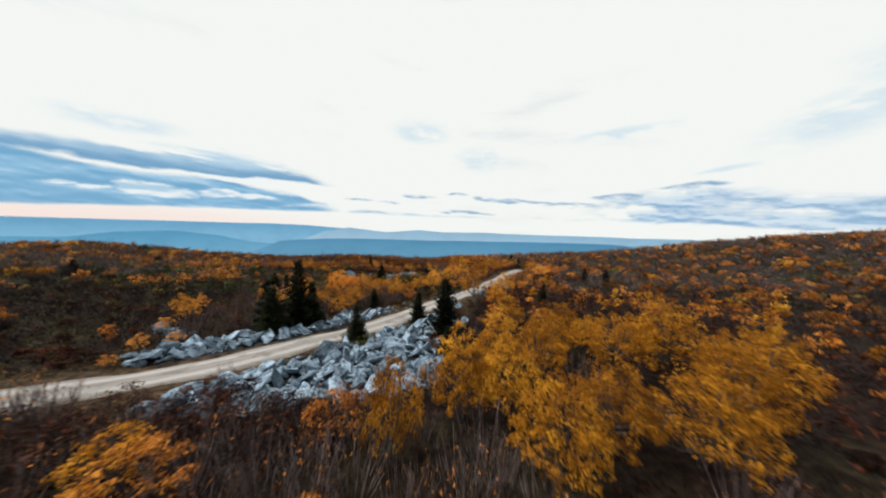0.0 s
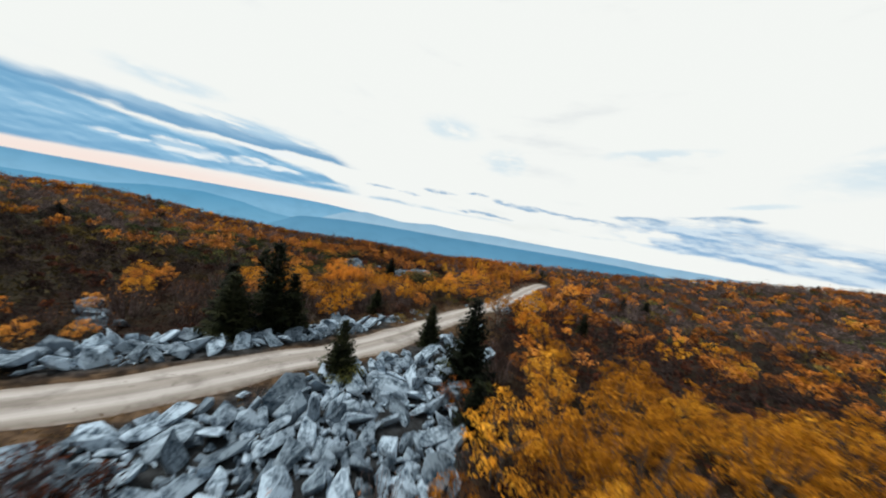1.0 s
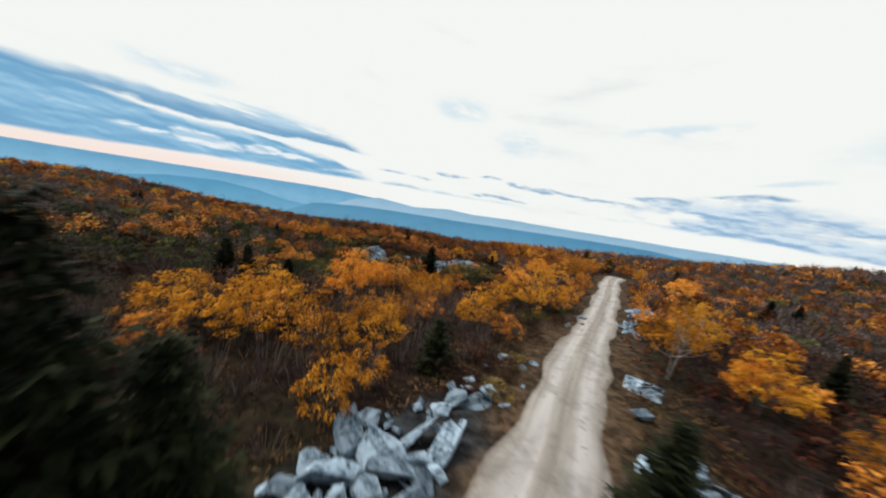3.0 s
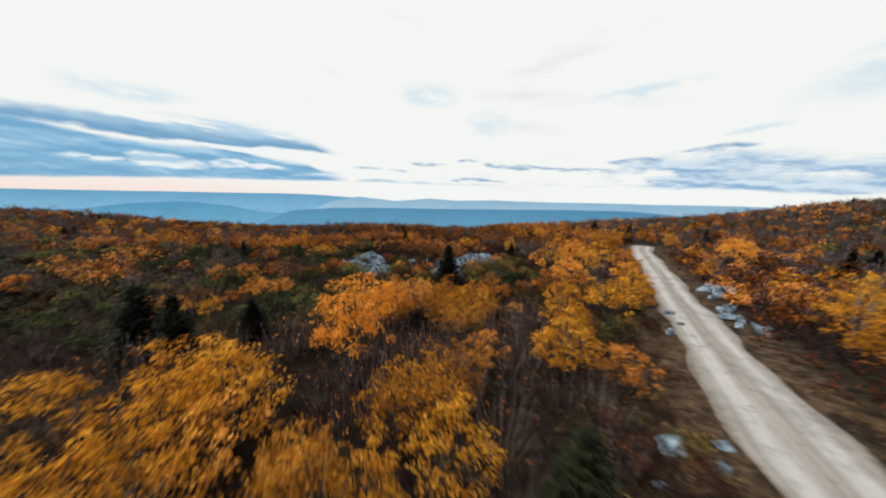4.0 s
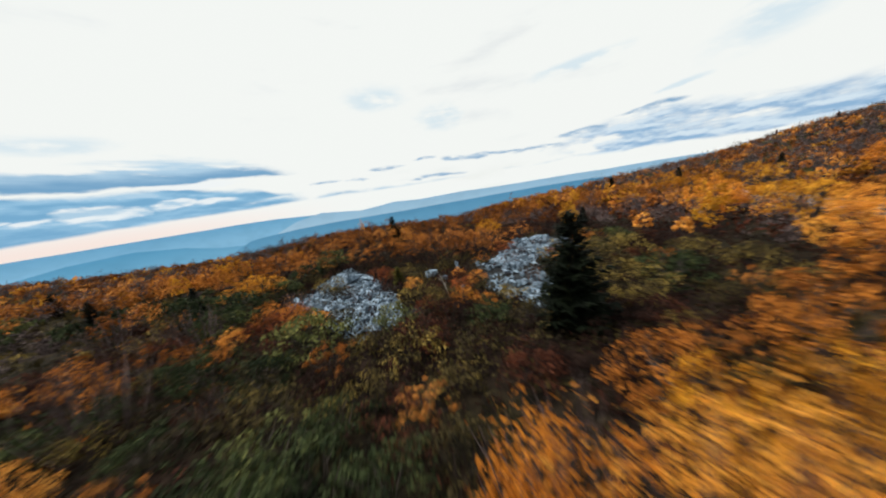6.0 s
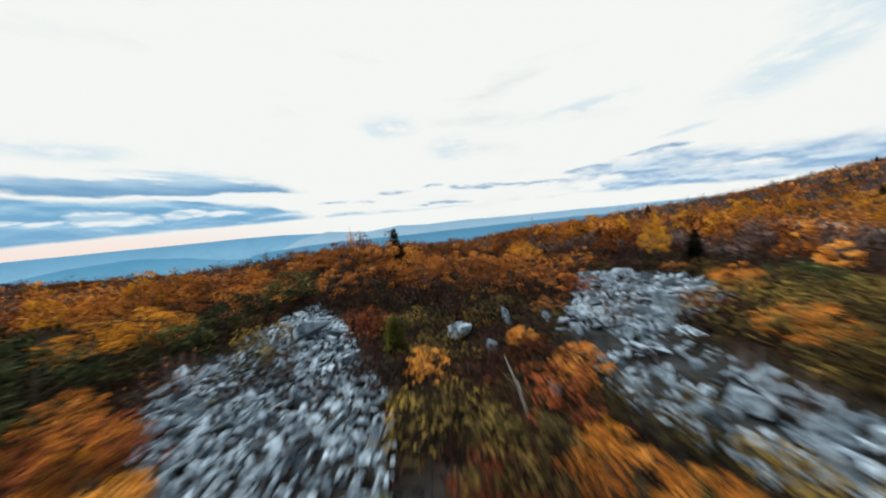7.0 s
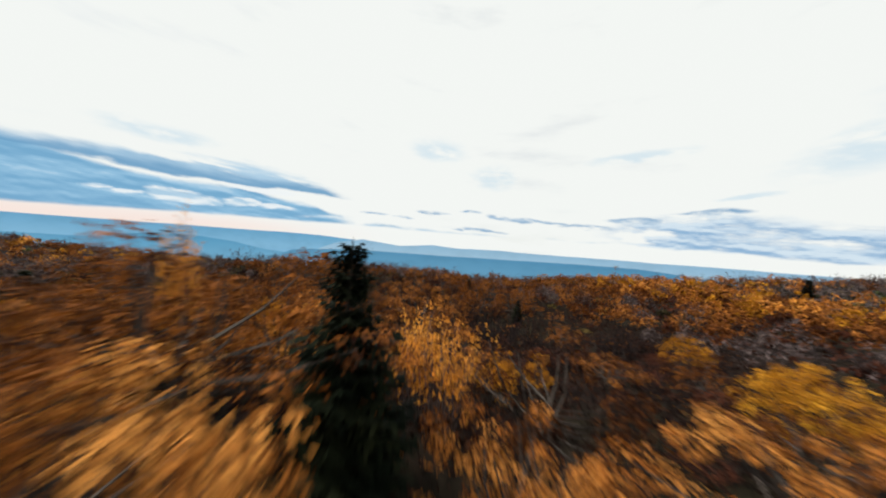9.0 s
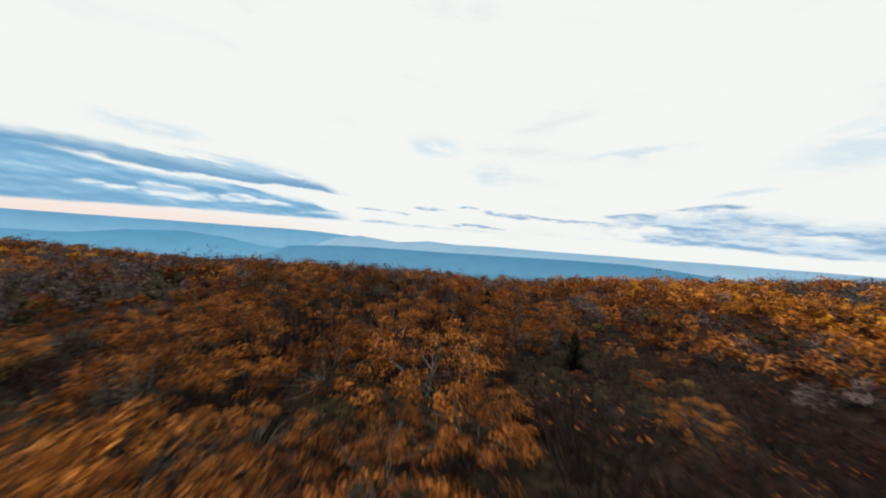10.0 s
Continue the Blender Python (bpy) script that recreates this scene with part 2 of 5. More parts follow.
BARK = plain_material("grey_bark", (0.0225, 0.0189, 0.0162), (0.0855, 0.072, 0.063), 4.0, 0.9, 0.4, 40)
PALE_BARK = plain_material("pale_birch_bark", (0.121, 0.11, 0.099), (0.286, 0.275, 0.253), 5.0, 0.75, 0.3, 30)
TWIG = plain_material("purple_brown_twigs", (0.0075, 0.0053, 0.0053), (0.06, 0.0435, 0.0413), 0.9, 0.9, 0.0, per_object=0.8)
TWIG_GREY = plain_material("grey_twigs", (0.0191, 0.0131, 0.0131), (0.2258, 0.1723, 0.1664), 1.4, 0.9, 0.0, per_object=0.7)
ROCK = plain_material("pale_grey_sandstone", (0.017, 0.034, 0.055), (0.325, 0.43, 0.54), 1.8, 0.8, 0.8, 7, 0.36, 0.58, 0.74)


def ground_material():
    m, g, b, out = material("heath_soil", 0.95, 0.6, 3.0)
    co = g.add("ShaderNodeTexCoord").outputs["Object"]
    a = g.ramp(g.noise(co, 0.12, 5), 0.4, 0.62)
    k = g.ramp(g.noise(co, 1.7, 6, 0.65), 0.35, 0.7)
    c = g.mix(k, (0.00525, 0.00337, 0.003), (0.0203, 0.0128, 0.00975))
    c2 = g.mix(k, (0.006, 0.00562, 0.00375), (0.024, 0.0195, 0.0105))
    c = g.mix(a, c, c2)
    # dry grass beside the road
    at = g.add("ShaderNodeAttribute")
    at.attribute_name = "verge"
    tan = g.mix(k, (0.019, 0.0124, 0.008), (0.084, 0.057, 0.036))
    v = g.math("MULTIPLY", at.outputs["Fac"], g.ramp(g.noise(co, 0.9, 4), 0.30, 0.55))
    c = g.mix(v, c, tan)
    st = g.add("ShaderNodeAttribute")
    st.attribute_name = "stony"
    grit = g.mix(k, (0.006, 0.0068, 0.0076), (0.03, 0.036, 0.042))
    g.put(b.inputs["Base Color"], g.mix(g.math("MULTIPLY", st.outputs["Fac"], 0.9), c, grit))
    return m


def road_material():
    m, g, b, out = material("pale_gravel", 0.95, 0.35, 18.0)
    co = g.add("ShaderNodeTexCoord").outputs["Object"]
    at = g.add("ShaderNodeAttribute")
    at.attribute_name = "across"
    x = at.outputs["Fac"]
    wob = g.math("MULTIPLY", g.math("SUBTRACT", g.noise(co, 0.5, 3), 0.5), 0.25)
    u = g.math("ABSOLUTE", g.math("ADD", x, wob))
    rut = g.math("SUBTRACT", 1.0, g.ramp(g.math("ABSOLUTE", g.math("SUBTRACT", u, 0.42)), 0.06, 0.30))
    edge = g.ramp(g.math("ADD", u, g.math("MULTIPLY", g.math("SUBTRACT", g.noise(co, 2.5, 4), 0.5), 0.35)), 0.72, 1.0)
    al = g.add("ShaderNodeAttribute")
    al.attribute_name = "along"
    streak = g.noise(g.xyz(g.math("MULTIPLY", x, 5.5), g.math("MULTIPLY", al.outputs["Fac"], 0.11), 0.0), 1.0, 5, 0.6)
    grit = g.math("ADD", g.math("MULTIPLY", g.noise(co, 9.0, 6, 0.7), 0.5), g.math("MULTIPLY", g.ramp(streak, 0.3, 0.7), 0.5))
    c = g.mix(grit, (0.114, 0.107, 0.1), (0.262, 0.248, 0.236))
    c = g.mix(g.math("MULTIPLY", rut, 0.75), c, g.mix(grit, (0.216, 0.211, 0.208), (0.393, 0.39, 0.395)))
    c = g.mix(edge, c, g.mix(grit, (0.0393, 0.0298, 0.0215), (0.124, 0.0948, 0.0718)))
    damp = g.ramp(g.noise(co, 0.55, 6, 0.65), 0.48, 0.68)
    c = g.mix(g.math("MULTIPLY", damp, 0.55), c, (0.0983, 0.0896, 0.0846))
    hole = g.ramp(g.noise(co, 2.1, 3), 0.64, 0.70)
    c = g.mix(g.math("MULTIPLY", hole, 0.45), c, (0.0786, 0.0679, 0.061))
    g.put(b.inputs["Base Color"], c)
    return m


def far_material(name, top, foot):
    """Hazy far range: a glowing backdrop with the blue haze painted into its colours."""
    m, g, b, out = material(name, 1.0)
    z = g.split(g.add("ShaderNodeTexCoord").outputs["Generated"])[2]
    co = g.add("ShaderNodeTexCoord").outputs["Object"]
    # painted haze: blends to the paler mist colour towards the foot
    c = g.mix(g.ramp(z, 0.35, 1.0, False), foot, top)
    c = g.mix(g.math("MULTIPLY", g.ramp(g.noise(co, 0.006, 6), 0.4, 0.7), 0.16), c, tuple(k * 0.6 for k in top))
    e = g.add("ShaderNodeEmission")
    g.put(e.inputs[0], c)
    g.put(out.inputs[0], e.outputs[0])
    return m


GROUND, GRAVEL = ground_material(), road_material()

# ---------------------------------------------------------------- mesh helpers
rng = np.random.default_rng(7)


def mesh_of(name, verts, faces, mat, smooth=False):
    me = bpy.data.meshes.new(name)
    me.from_pydata(np.asarray(verts).tolist(), [], faces if isinstance(faces, list) else np.asarray(faces).tolist())
    me.materials.append(mat)
    if smooth:
        me.polygons.foreach_set("use_smooth", [True] * len(me.polygons))
    return me


def part(name, me, parent=None, label=""):
    ob = new(name, me)
    ob.parent = parent
    if label:
        tagged(ob, label)
    return ob


def thing(name, label, category, group="", kind=""):
    return tagged(new(name), label, category, group, kind)


def unit(v):
    return v / (np.linalg.norm(v, axis=-1, keepdims=True) + 1e-9)


def leaves_at(c, size, up=0.5, slim=0.62, r=None, out=None):
    """Pointed leaves of the given sizes round the places c."""
    r = r or rng
    n = len(c)
    nor = unit(r.normal(size=(n, 3)) * (1.0 if out is None else 0.5) + np.array([0, 0, up]) + (0 if out is None else out))
    a = unit(np.cross(nor, r.normal(size=(n, 3))))
    b = np.cross(nor, a)
    s = np.broadcast_to(np.asarray(size, float), (n,))[:, None] * r.uniform(0.55, 1.3, (n, 1))
    v = np.stack([c - a * s * 0.42 - b * s * slim * 0.5, c - a * s * 0.42 + b * s * slim * 0.5, c + a * s * 0.62], 1).reshape(-1, 3)
    return v, np.arange(3 * n).reshape(n, 3)


def tube(points, radii, sides=5):
    """A bent tapered tube: rings of vertices and their faces."""
    points = np.asarray(points, float)
    vs, fs = [], []
    for i, (p, r) in enumerate(zip(points, radii)):
        d = unit(points[min(i + 1, len(points) - 1)] - points[max(i - 1, 0)])
        a = unit(np.cross(d, [0.31, 0.87, 0.2]))
        b = np.cross(d, a)
        for k in range(sides):
            w = 2 * math.pi * k / sides
            vs.append(p + r * (a * math.cos(w) + b * math.sin(w)))
    for i in range(len(points) - 1):
        for k in range(sides):
            q = (k + 1) % sides
            fs.append((i * sides + k, i * sides + q, (i + 1) * sides + q, (i + 1) * sides + k))
    fs.append(tuple(range(sides))[::-1])
    fs.append(tuple((len(points) - 1) * sides + k for k in range(sides)))
    return vs, fs


class Bag:
    """Collects vertices and faces of many pieces."""

    def __init__(self):
        self.v, self.f, self.n = [], [], 0

    def add(self, v, f):
        v = np.asarray(v)
        self.v.append(v)
        self.f.extend([tuple(int(i) + self.n for i in q) for q in f])
        self.n += len(v)

    def mesh(self, name, mat, smooth=False):
        return mesh_of(name, np.concatenate(self.v), self.f, mat, smooth)


# ---------------------------------------------------------------- the lie of the land
ROAD = np.array([(-70, -4), (-50, 2.4), (-36, 7.6), (-27.6, 11.6), (-21.4, 14.9), (-17.3, 17.5), (-14.0, 20.7), (-11.0, 24.8), (-8.2, 28.2), (-6.1, 31.5), (-4.0, 35.7), (-1.5, 41.4), (1.7, 47.8), (6.4, 56.6),
                 (10.0, 63.6), (14.0, 71.5), (19.4, 82.6), (21.9, 87.0), (24.4, 90.6)], float)


def spline(pts, step=0.6):
    out = []
    p = np.vstack([2 * pts[0] - pts[1], pts, 2 * pts[-1] - pts[-2]])
    for i in range(1, len(p) - 2):
        n = max(2, int(np.linalg.norm(p[i + 1] - p[i]) / step))
        for t in np.arange(n) / n:
            out.append(0.5 * (2 * p[i] + (p[i + 1] - p[i - 1]) * t + (2 * p[i - 1] - 5 * p[i] + 4 * p[i + 1] - p[i + 2]) * t**2
                              + (3 * p[i] - p[i - 1] - 3 * p[i + 1] + p[i + 2]) * t**3))
    return np.array(out + [pts[-1]])


ROAD_LINE = spline(ROAD)


def to_line(x, y, line=ROAD_LINE):
    """Distance of places to a line."""
    x, y = np.atleast_1d(x).astype(float), np.atleast_1d(y).astype(float)
    best = np.full(x.shape, 1e9)
    for q in line[::2]:
        np.minimum(best, (x - q[0]) ** 2 + (y - q[1]) ** 2, out=best)
    return np.sqrt(best)


# knolls and hollows of the plateau and the eastern hill: place, radii, height
KNOLLS = [(245, 165, 100, 120, 23.5), (60, 150, 35, 40, 0.7), (110, 160, 45, 50, 4.0), (160, 175, 50, 60, 3.7), (210, 140, 40, 50, -2.3), (-75, 125, 35, 30, -3.4), (-150, 120, 40, 40, 1.7), (-110, 120, 30, 30, -2.2),
          (-20, 120, 30, 20, -0.4), (15, 120, 22, 22, -0.8), (45, 125, 25, 25, 1.0), (-45, 118, 18, 16, 1.6), (-23.8, 80.6, 4.8, 5.0, 1.5)]
WAVES = [(rng.uniform(0, 6.28), rng.uniform(0, 6.28), 0.07 * 1.33**k, 0.42 * 0.74**k) for k in range(9)]


def land(x, y):
    """Height of the ground."""
    x, y = np.asarray(x, float), np.asarray(y, float)
    z = np.zeros(np.broadcast(x, y).shape)
    for a, ph, fq, am in WAVES:
        z += am * 0.55 * np.sin(fq * (x * np.cos(a) + y * np.sin(a)) + ph)
    near = np.clip(to_line(x.ravel(), y.ravel()).reshape(z.shape) / 9 - 0.25, 0, 1)
    z *= near
    z += np.clip(0.055 * (58 - y), 0, 2.4)
    for kx, ky, rx, ry, h in KNOLLS:
        z += h * np.exp(-(((x - kx) / rx) ** 2) - ((y - ky) / ry) ** 2)
    z -= 1.35 * np.clip((y - 80) / 14, 0, 1) * np.clip((6 - x) / 10, 0, 1)
    s = np.maximum(np.maximum(y - 108, -x - 135), 0)
    z -= np.where(s < 120, 3 * (s / 40) ** 2, 27 + (s - 120) * 0.45).clip(0, 230)
    s2 = np.maximum(x - 330, 0)
    z -= (s2 * 0.3).clip(0, 150)
    return z


def steps(fine_lo, fine_hi, d, far):
    mid = np.arange(fine_lo, fine_hi + d / 2, d)
    k = np.array([d * 1.17**i for i in range(1, 60)]).cumsum()
    lo, hi = fine_lo - k[k < far + fine_lo], fine_hi + k[k < far - fine_hi]
    return np.concatenate([lo[::-1], mid, hi])


def build_ground():
    xs, ys = steps(-60, 50, 1.15, 4700), steps(-10, 125, 1.15, 4700)
    X, Y = np.meshgrid(xs, ys)
    Z = land(X, Y)
    d = to_line(X.ravel(), Y.ravel())
    nx, ny = len(xs), len(ys)
    i = np.arange(nx * ny).reshape(ny, nx)
    f = np.stack([i[:-1, :-1], i[:-1, 1:], i[1:, 1:], i[1:, :-1]], -1).reshape(-1, 4)
    me = mesh_of("ground", np.stack([X, Y, Z], -1).reshape(-1, 3), f, GROUND, True)
    at = me.attributes.new("verge", "FLOAT", "POINT")
    at.data.foreach_set("value", np.clip(1.5 - (d - 1.6) / 2.2, 0, 1).astype(np.float32))
    tagged(new("ground", me), "dark heath soil with moss and dry grass", "ground", kind="structure")


build_ground()


def build_road():
    n, w = len(ROAD_LINE), 1.85
    tan = np.gradient(ROAD_LINE, axis=0)
    tan = unit(tan)
    side = np.stack([tan[:, 1], -tan[:, 0]], 1)
    us = np.linspace(-1, 1, 13)
    V, A = [], []
    for i in range(n):
        for u in us:
            wob = 0.25 * math.sin(i * 0.31 + u * 2) * abs(u) ** 3 + 0.15 * math.sin(i * 0.83 + 4 * u) * abs(u) ** 3
            q = ROAD_LINE[i] + side[i] * (u * w + wob)
            rut = -0.045 * math.exp(-(((abs(u) - 0.42) / 0.13) ** 2))
            V.append((q[0], q[1], 0.13 - 0.1 * u**2 - 0.10 * max(0, abs(u) - 0.8) / 0.2 + rut))
            A.append(u)
    V = np.array(V)
    V[:, 2] += land(V[:, 0], V[:, 1])
    k = len(us)
    i = np.arange(n * k).reshape(n, k)
    f = np.stack([i[:-1, :-1], i[:-1, 1:], i[1:, 1:], i[1:, :-1]], -1).reshape(-1, 4)
    me = mesh_of("road", V, f, GRAVEL, True)
    me.attributes.new("across", "FLOAT", "POINT").data.foreach_set("value", np.array(A, np.float32))
    me.attributes.new("along", "FLOAT", "POINT").data.foreach_set("value", np.repeat(np.arange(n) * 0.6, k).astype(np.float32))
    tagged(new("road", me), "pale gravel road with two worn wheel tracks", "road", kind="structure")


build_road()


def build_ridge(name, label, r, az0, az1, tops, depth, mat, rough=6.0, seed=0):
    """A far range: its crest height follows the elevation angles in tops (degrees from +y, elevation)."""
    g = np.random.default_rng(seed)
    az = np.linspace(az0, az1, 260)
    el = np.interp(az, [t[0] for t in tops], [t[1] for t in tops])
    ph = g.uniform(0, 6.28, 12)
    wave = sum(np.sin(np.radians(az) * (9 * 1.55**k) + ph[k]) * 0.62**k for k in range(12))
    crest = 12 + r * np.tan(np.radians(el)) + rough * wave
    rows = []
    for u, h in ((-1.0, 0.0), (-0.72, 0.3), (-0.45, 0.62), (-0.2, 0.88), (-0.05, 0.985), (0.0, 1.0), (0.1, 0.97), (0.6, 0.5), (1.0, 0.0)):
        rr = r + u * depth
        z = -235 + (crest + 235) * h + rough * 1.5 * np.sin(np.radians(az) * 60 + 9 * u + ph[0]) * h * (1 - h) * 4
        rows.append(np.stack([rr * np.sin(np.radians(az)), rr * np.cos(np.radians(az)), z], -1))
    V = np.concatenate(rows)
    n = len(az)
    i = np.arange(len(V)).reshape(-1, n)
    f = np.stack([i[:-1, :-1], i[:-1, 1:], i[1:, 1:], i[1:, :-1]], -1).reshape(-1, 4)
    tagged(new(name, mesh_of(name, V, f, mat, True)), label, "mountain ridge", "far blue ridges", "structure")


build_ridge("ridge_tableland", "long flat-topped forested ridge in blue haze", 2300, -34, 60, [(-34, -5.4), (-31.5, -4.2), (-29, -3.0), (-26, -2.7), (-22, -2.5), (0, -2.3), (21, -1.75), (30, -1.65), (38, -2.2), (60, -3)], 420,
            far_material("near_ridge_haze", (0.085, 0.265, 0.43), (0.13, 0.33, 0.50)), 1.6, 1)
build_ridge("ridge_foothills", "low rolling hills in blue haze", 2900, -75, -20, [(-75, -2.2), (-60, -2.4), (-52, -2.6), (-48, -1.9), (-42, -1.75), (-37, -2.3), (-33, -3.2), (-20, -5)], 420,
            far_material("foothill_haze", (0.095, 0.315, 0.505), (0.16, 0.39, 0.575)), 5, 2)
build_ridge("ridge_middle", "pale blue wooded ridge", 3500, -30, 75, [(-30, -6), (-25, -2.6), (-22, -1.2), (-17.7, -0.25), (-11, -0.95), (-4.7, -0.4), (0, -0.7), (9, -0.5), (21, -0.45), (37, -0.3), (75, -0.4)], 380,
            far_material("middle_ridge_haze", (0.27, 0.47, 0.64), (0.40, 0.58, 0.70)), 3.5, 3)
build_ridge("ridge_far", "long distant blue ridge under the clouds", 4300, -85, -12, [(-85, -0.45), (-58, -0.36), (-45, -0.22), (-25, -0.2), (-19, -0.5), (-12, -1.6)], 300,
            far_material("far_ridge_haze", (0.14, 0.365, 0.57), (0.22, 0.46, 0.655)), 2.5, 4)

# ---------------------------------------------------------------- rocks
ROCK_MESHES, ROCK_ARRAYS = [], []
for k in range(14):
    g = np.random.default_rng(100 + k)
    bm = bmesh.new()
    # a broken block: uneven corners of a slanted slab, with some points struck off
    side = unit(g.normal(size=(9, 3)))
    side /= (np.abs(side) ** 4).sum(1, keepdims=True) ** (1 / 4)
    d = np.array(list(itertools.product((-1, 1), (-1, 1), (-1, 1))), float)[g.choice(8, 5, replace=False)] * g.uniform(0.6, 1.05, (5, 3))
    pts = np.vstack([d, side * g.uniform(0.7, 1.0, (9, 1))]) * 0.46 * np.array([1.0, g.uniform(0.55, 0.92), g.uniform(0.34, 0.66)])
    pts[:, 0] += pts[:, 2] * g.normal(0, 0.6)
    pts[:, 2] += pts[:, 1] * g.normal(0, 0.35)
    for q in pts:
        bm.verts.new(q)
    bmesh.ops.convex_hull(bm, input=bm.verts)
    bmesh.ops.delete(bm, geom=[v for v in bm.verts if not v.link_faces], context="VERTS")
    bm.verts.index_update()
    plain = bm.copy()
    plain.verts.index_update()
    bmesh.ops.triangulate(plain, faces=plain.faces)
    ROCK_ARRAYS.append((np.array([v.co[:] for v in plain.verts]), np.array([[v.index for v in f.verts] for f in plain.faces])))
    plain.free()
    bmesh.ops.bevel(bm, geom=[e for e in bm.edges if e.calc_face_angle(0) > 0.45], offset=0.018, segments=1, affect="EDGES", clamp_overlap=True)
    bmesh.ops.triangulate(bm, faces=bm.faces)
    me = bpy.data.meshes.new("stone")
    bm.to_mesh(me)
    bm.free()
    me.materials.append(ROCK)
    ROCK_MESHES.append(me)

def inside(x, y, poly):
    """Which places lie in a polygon."""
    x, y = np.atleast_1d(x), np.atleast_1d(y)
    hit = np.zeros(len(x), bool)
    n = len(poly)
    for i in range(n):
        (x0, y0), (x1, y1) = poly[i], poly[(i + 1) % n]
        cross = ((y0 > y) != (y1 > y)) & (x < (x1 - x0) * (y - y0) / (y1 - y0 + 1e-12) + x0)
        hit ^= cross
    return hit


FIELD_ROADSIDE = [(-15.0, 14.0), (-13.6, 16.3), (-11.8, 19.6), (-9.2, 23.2), (-5.8, 27.8), (-3.4, 32.0), (-1.2, 36.2), (1.2, 36.0), (3.0, 32.4), (1.2, 29.8), (-0.2, 25.2), (0.2, 18.2), (-3, 16.6), (-6.5, 15.4), (-9.4, 14.0), (-12.6, 13.2)]
FIELD_BANK = [(-20.6, 18.6), (-19.6, 19.0), (-16.8, 21.0), (-13.9, 24.0), (-11.2, 27.8), (-8.5, 31.6), (-6.6, 35.6), (-6.0, 38.6), (-7.0, 39.2), (-11.0, 34.8), (-12.8, 30.8), (-15.6, 27.4), (-19.5, 23.8), (-21.0, 21.6)]
FIELD_WEST = [(-25.2, 72.0), (-23.4, 75.0), (-21.6, 72.4), (-20.0, 69.2), (-18.9, 66.4), (-18.4, 63.2), (-20, 61.5), (-22.2, 64), (-25, 67.6), (-26.2, 70)]
FIELD_EAST = [(-9.4, 76.4), (-6.4, 76.2), (-5.4, 74.4), (-6.6, 70.0), (-8.4, 69.2), (-10.8, 68.2), (-11.3, 66.0), (-11.4, 62.4), (-13, 61.5), (-14.4, 65), (-14.0, 69.0), (-12, 71.6)]
FIELDS = (FIELD_ROADSIDE, FIELD_BANK, FIELD_WEST, FIELD_EAST)


def mark_stony_ground():
    """Grey grit under the stones."""
    me = bpy.data.objects["ground"].data
    co = np.empty(len(me.vertices) * 3)
    me.vertices.foreach_get("co", co)
    co = co.reshape(-1, 3)
    s = np.zeros(len(co))
    for poly in FIELDS:
        s = np.maximum(s, inside(co[:, 0], co[:, 1], poly))
    me.attributes.new("stony", "FLOAT", "POINT").data.foreach_set("value", s.astype(np.float32))


mark_stony_ground()


def stone_field(name, label, poly, spacing, lo, hi, singles, pile, seed, thin=(1e9, 1.0), close=0.31, many=5.0, gaps=-1.5):
    """A spread of broken stones: the nearest ones as objects of their own, the rest joined."""
    g = np.random.default_rng(seed)
    px, py = zip(*poly)
    x, y = np.meshgrid(np.arange(min(px), max(px), spacing), np.arange(min(py), max(py), spacing))
    x, y = x.ravel() + g.uniform(-0.6, 0.6, x.size) * spacing, y.ravel() + g.uniform(-0.6, 0.6, x.size) * spacing
    ok = inside(x, y, poly) & (to_line(x, y) > 2.75)
    x, y = x[ok], y[ok]
    size = lo + (hi - lo) * g.beta(0.8, many, len(x))
    patchy = np.sin(x * 0.9 + seed) + np.sin(y * 0.7 + 2 * seed) + 0.6 * np.sin(x * 1.9 - y * 1.3)
    keep = (patchy > gaps + 2 * g.normal(size=len(x)) * 0.25) & ((y < thin[0]) | (g.uniform(size=len(x)) < thin[1]))
    x, y, size = x[keep], y[keep], size[keep]
    order = np.argsort(-size)
    put = np.zeros((0, 3))
    for i in order:
        if not len(put) or np.all(np.hypot(put[:, 0] - x[i], put[:, 1] - y[i]) > (close if size[i] > 0.5 else 0.75 * close) * (put[:, 2] + size[i])):
            put = np.vstack([put, (x[i], y[i], size[i])])
    x, y, size = put.T
    z = land(x, y)
    field = thing(name, label, "rock field", "rock fields", "structure")
    rest = Bag()
    for i in range(len(x)):
        k = int(g.integers(len(ROCK_MESHES)))
        s = size[i]
        m = pose(x[i], y[i], z[i] + s * 0.14 + pile * min(s, 0.6) * g.uniform(0, 1), g.normal(0, 26), g.normal(0, 26), g.uniform(0, 360))
        m = m @ Matrix.Diagonal((s * g.uniform(0.8, 1.3), s * g.uniform(0.75, 1.1), s * g.uniform(0.7, 1.15), 1))
        if i < singles:
            ob = new("stone", ROCK_MESHES[k])
            ob.parent = field
            ob.matrix_basis = m
        else:
            v, f = ROCK_ARRAYS[k]
            a = np.array(m)
            rest.add(v @ a[:3, :3].T + a[:3, 3], f)
    if rest.v:
        tagged(part("small_stones", rest.mesh("small_stones", ROCK), field), "smaller grey stones between the boulders", kind="stuff")


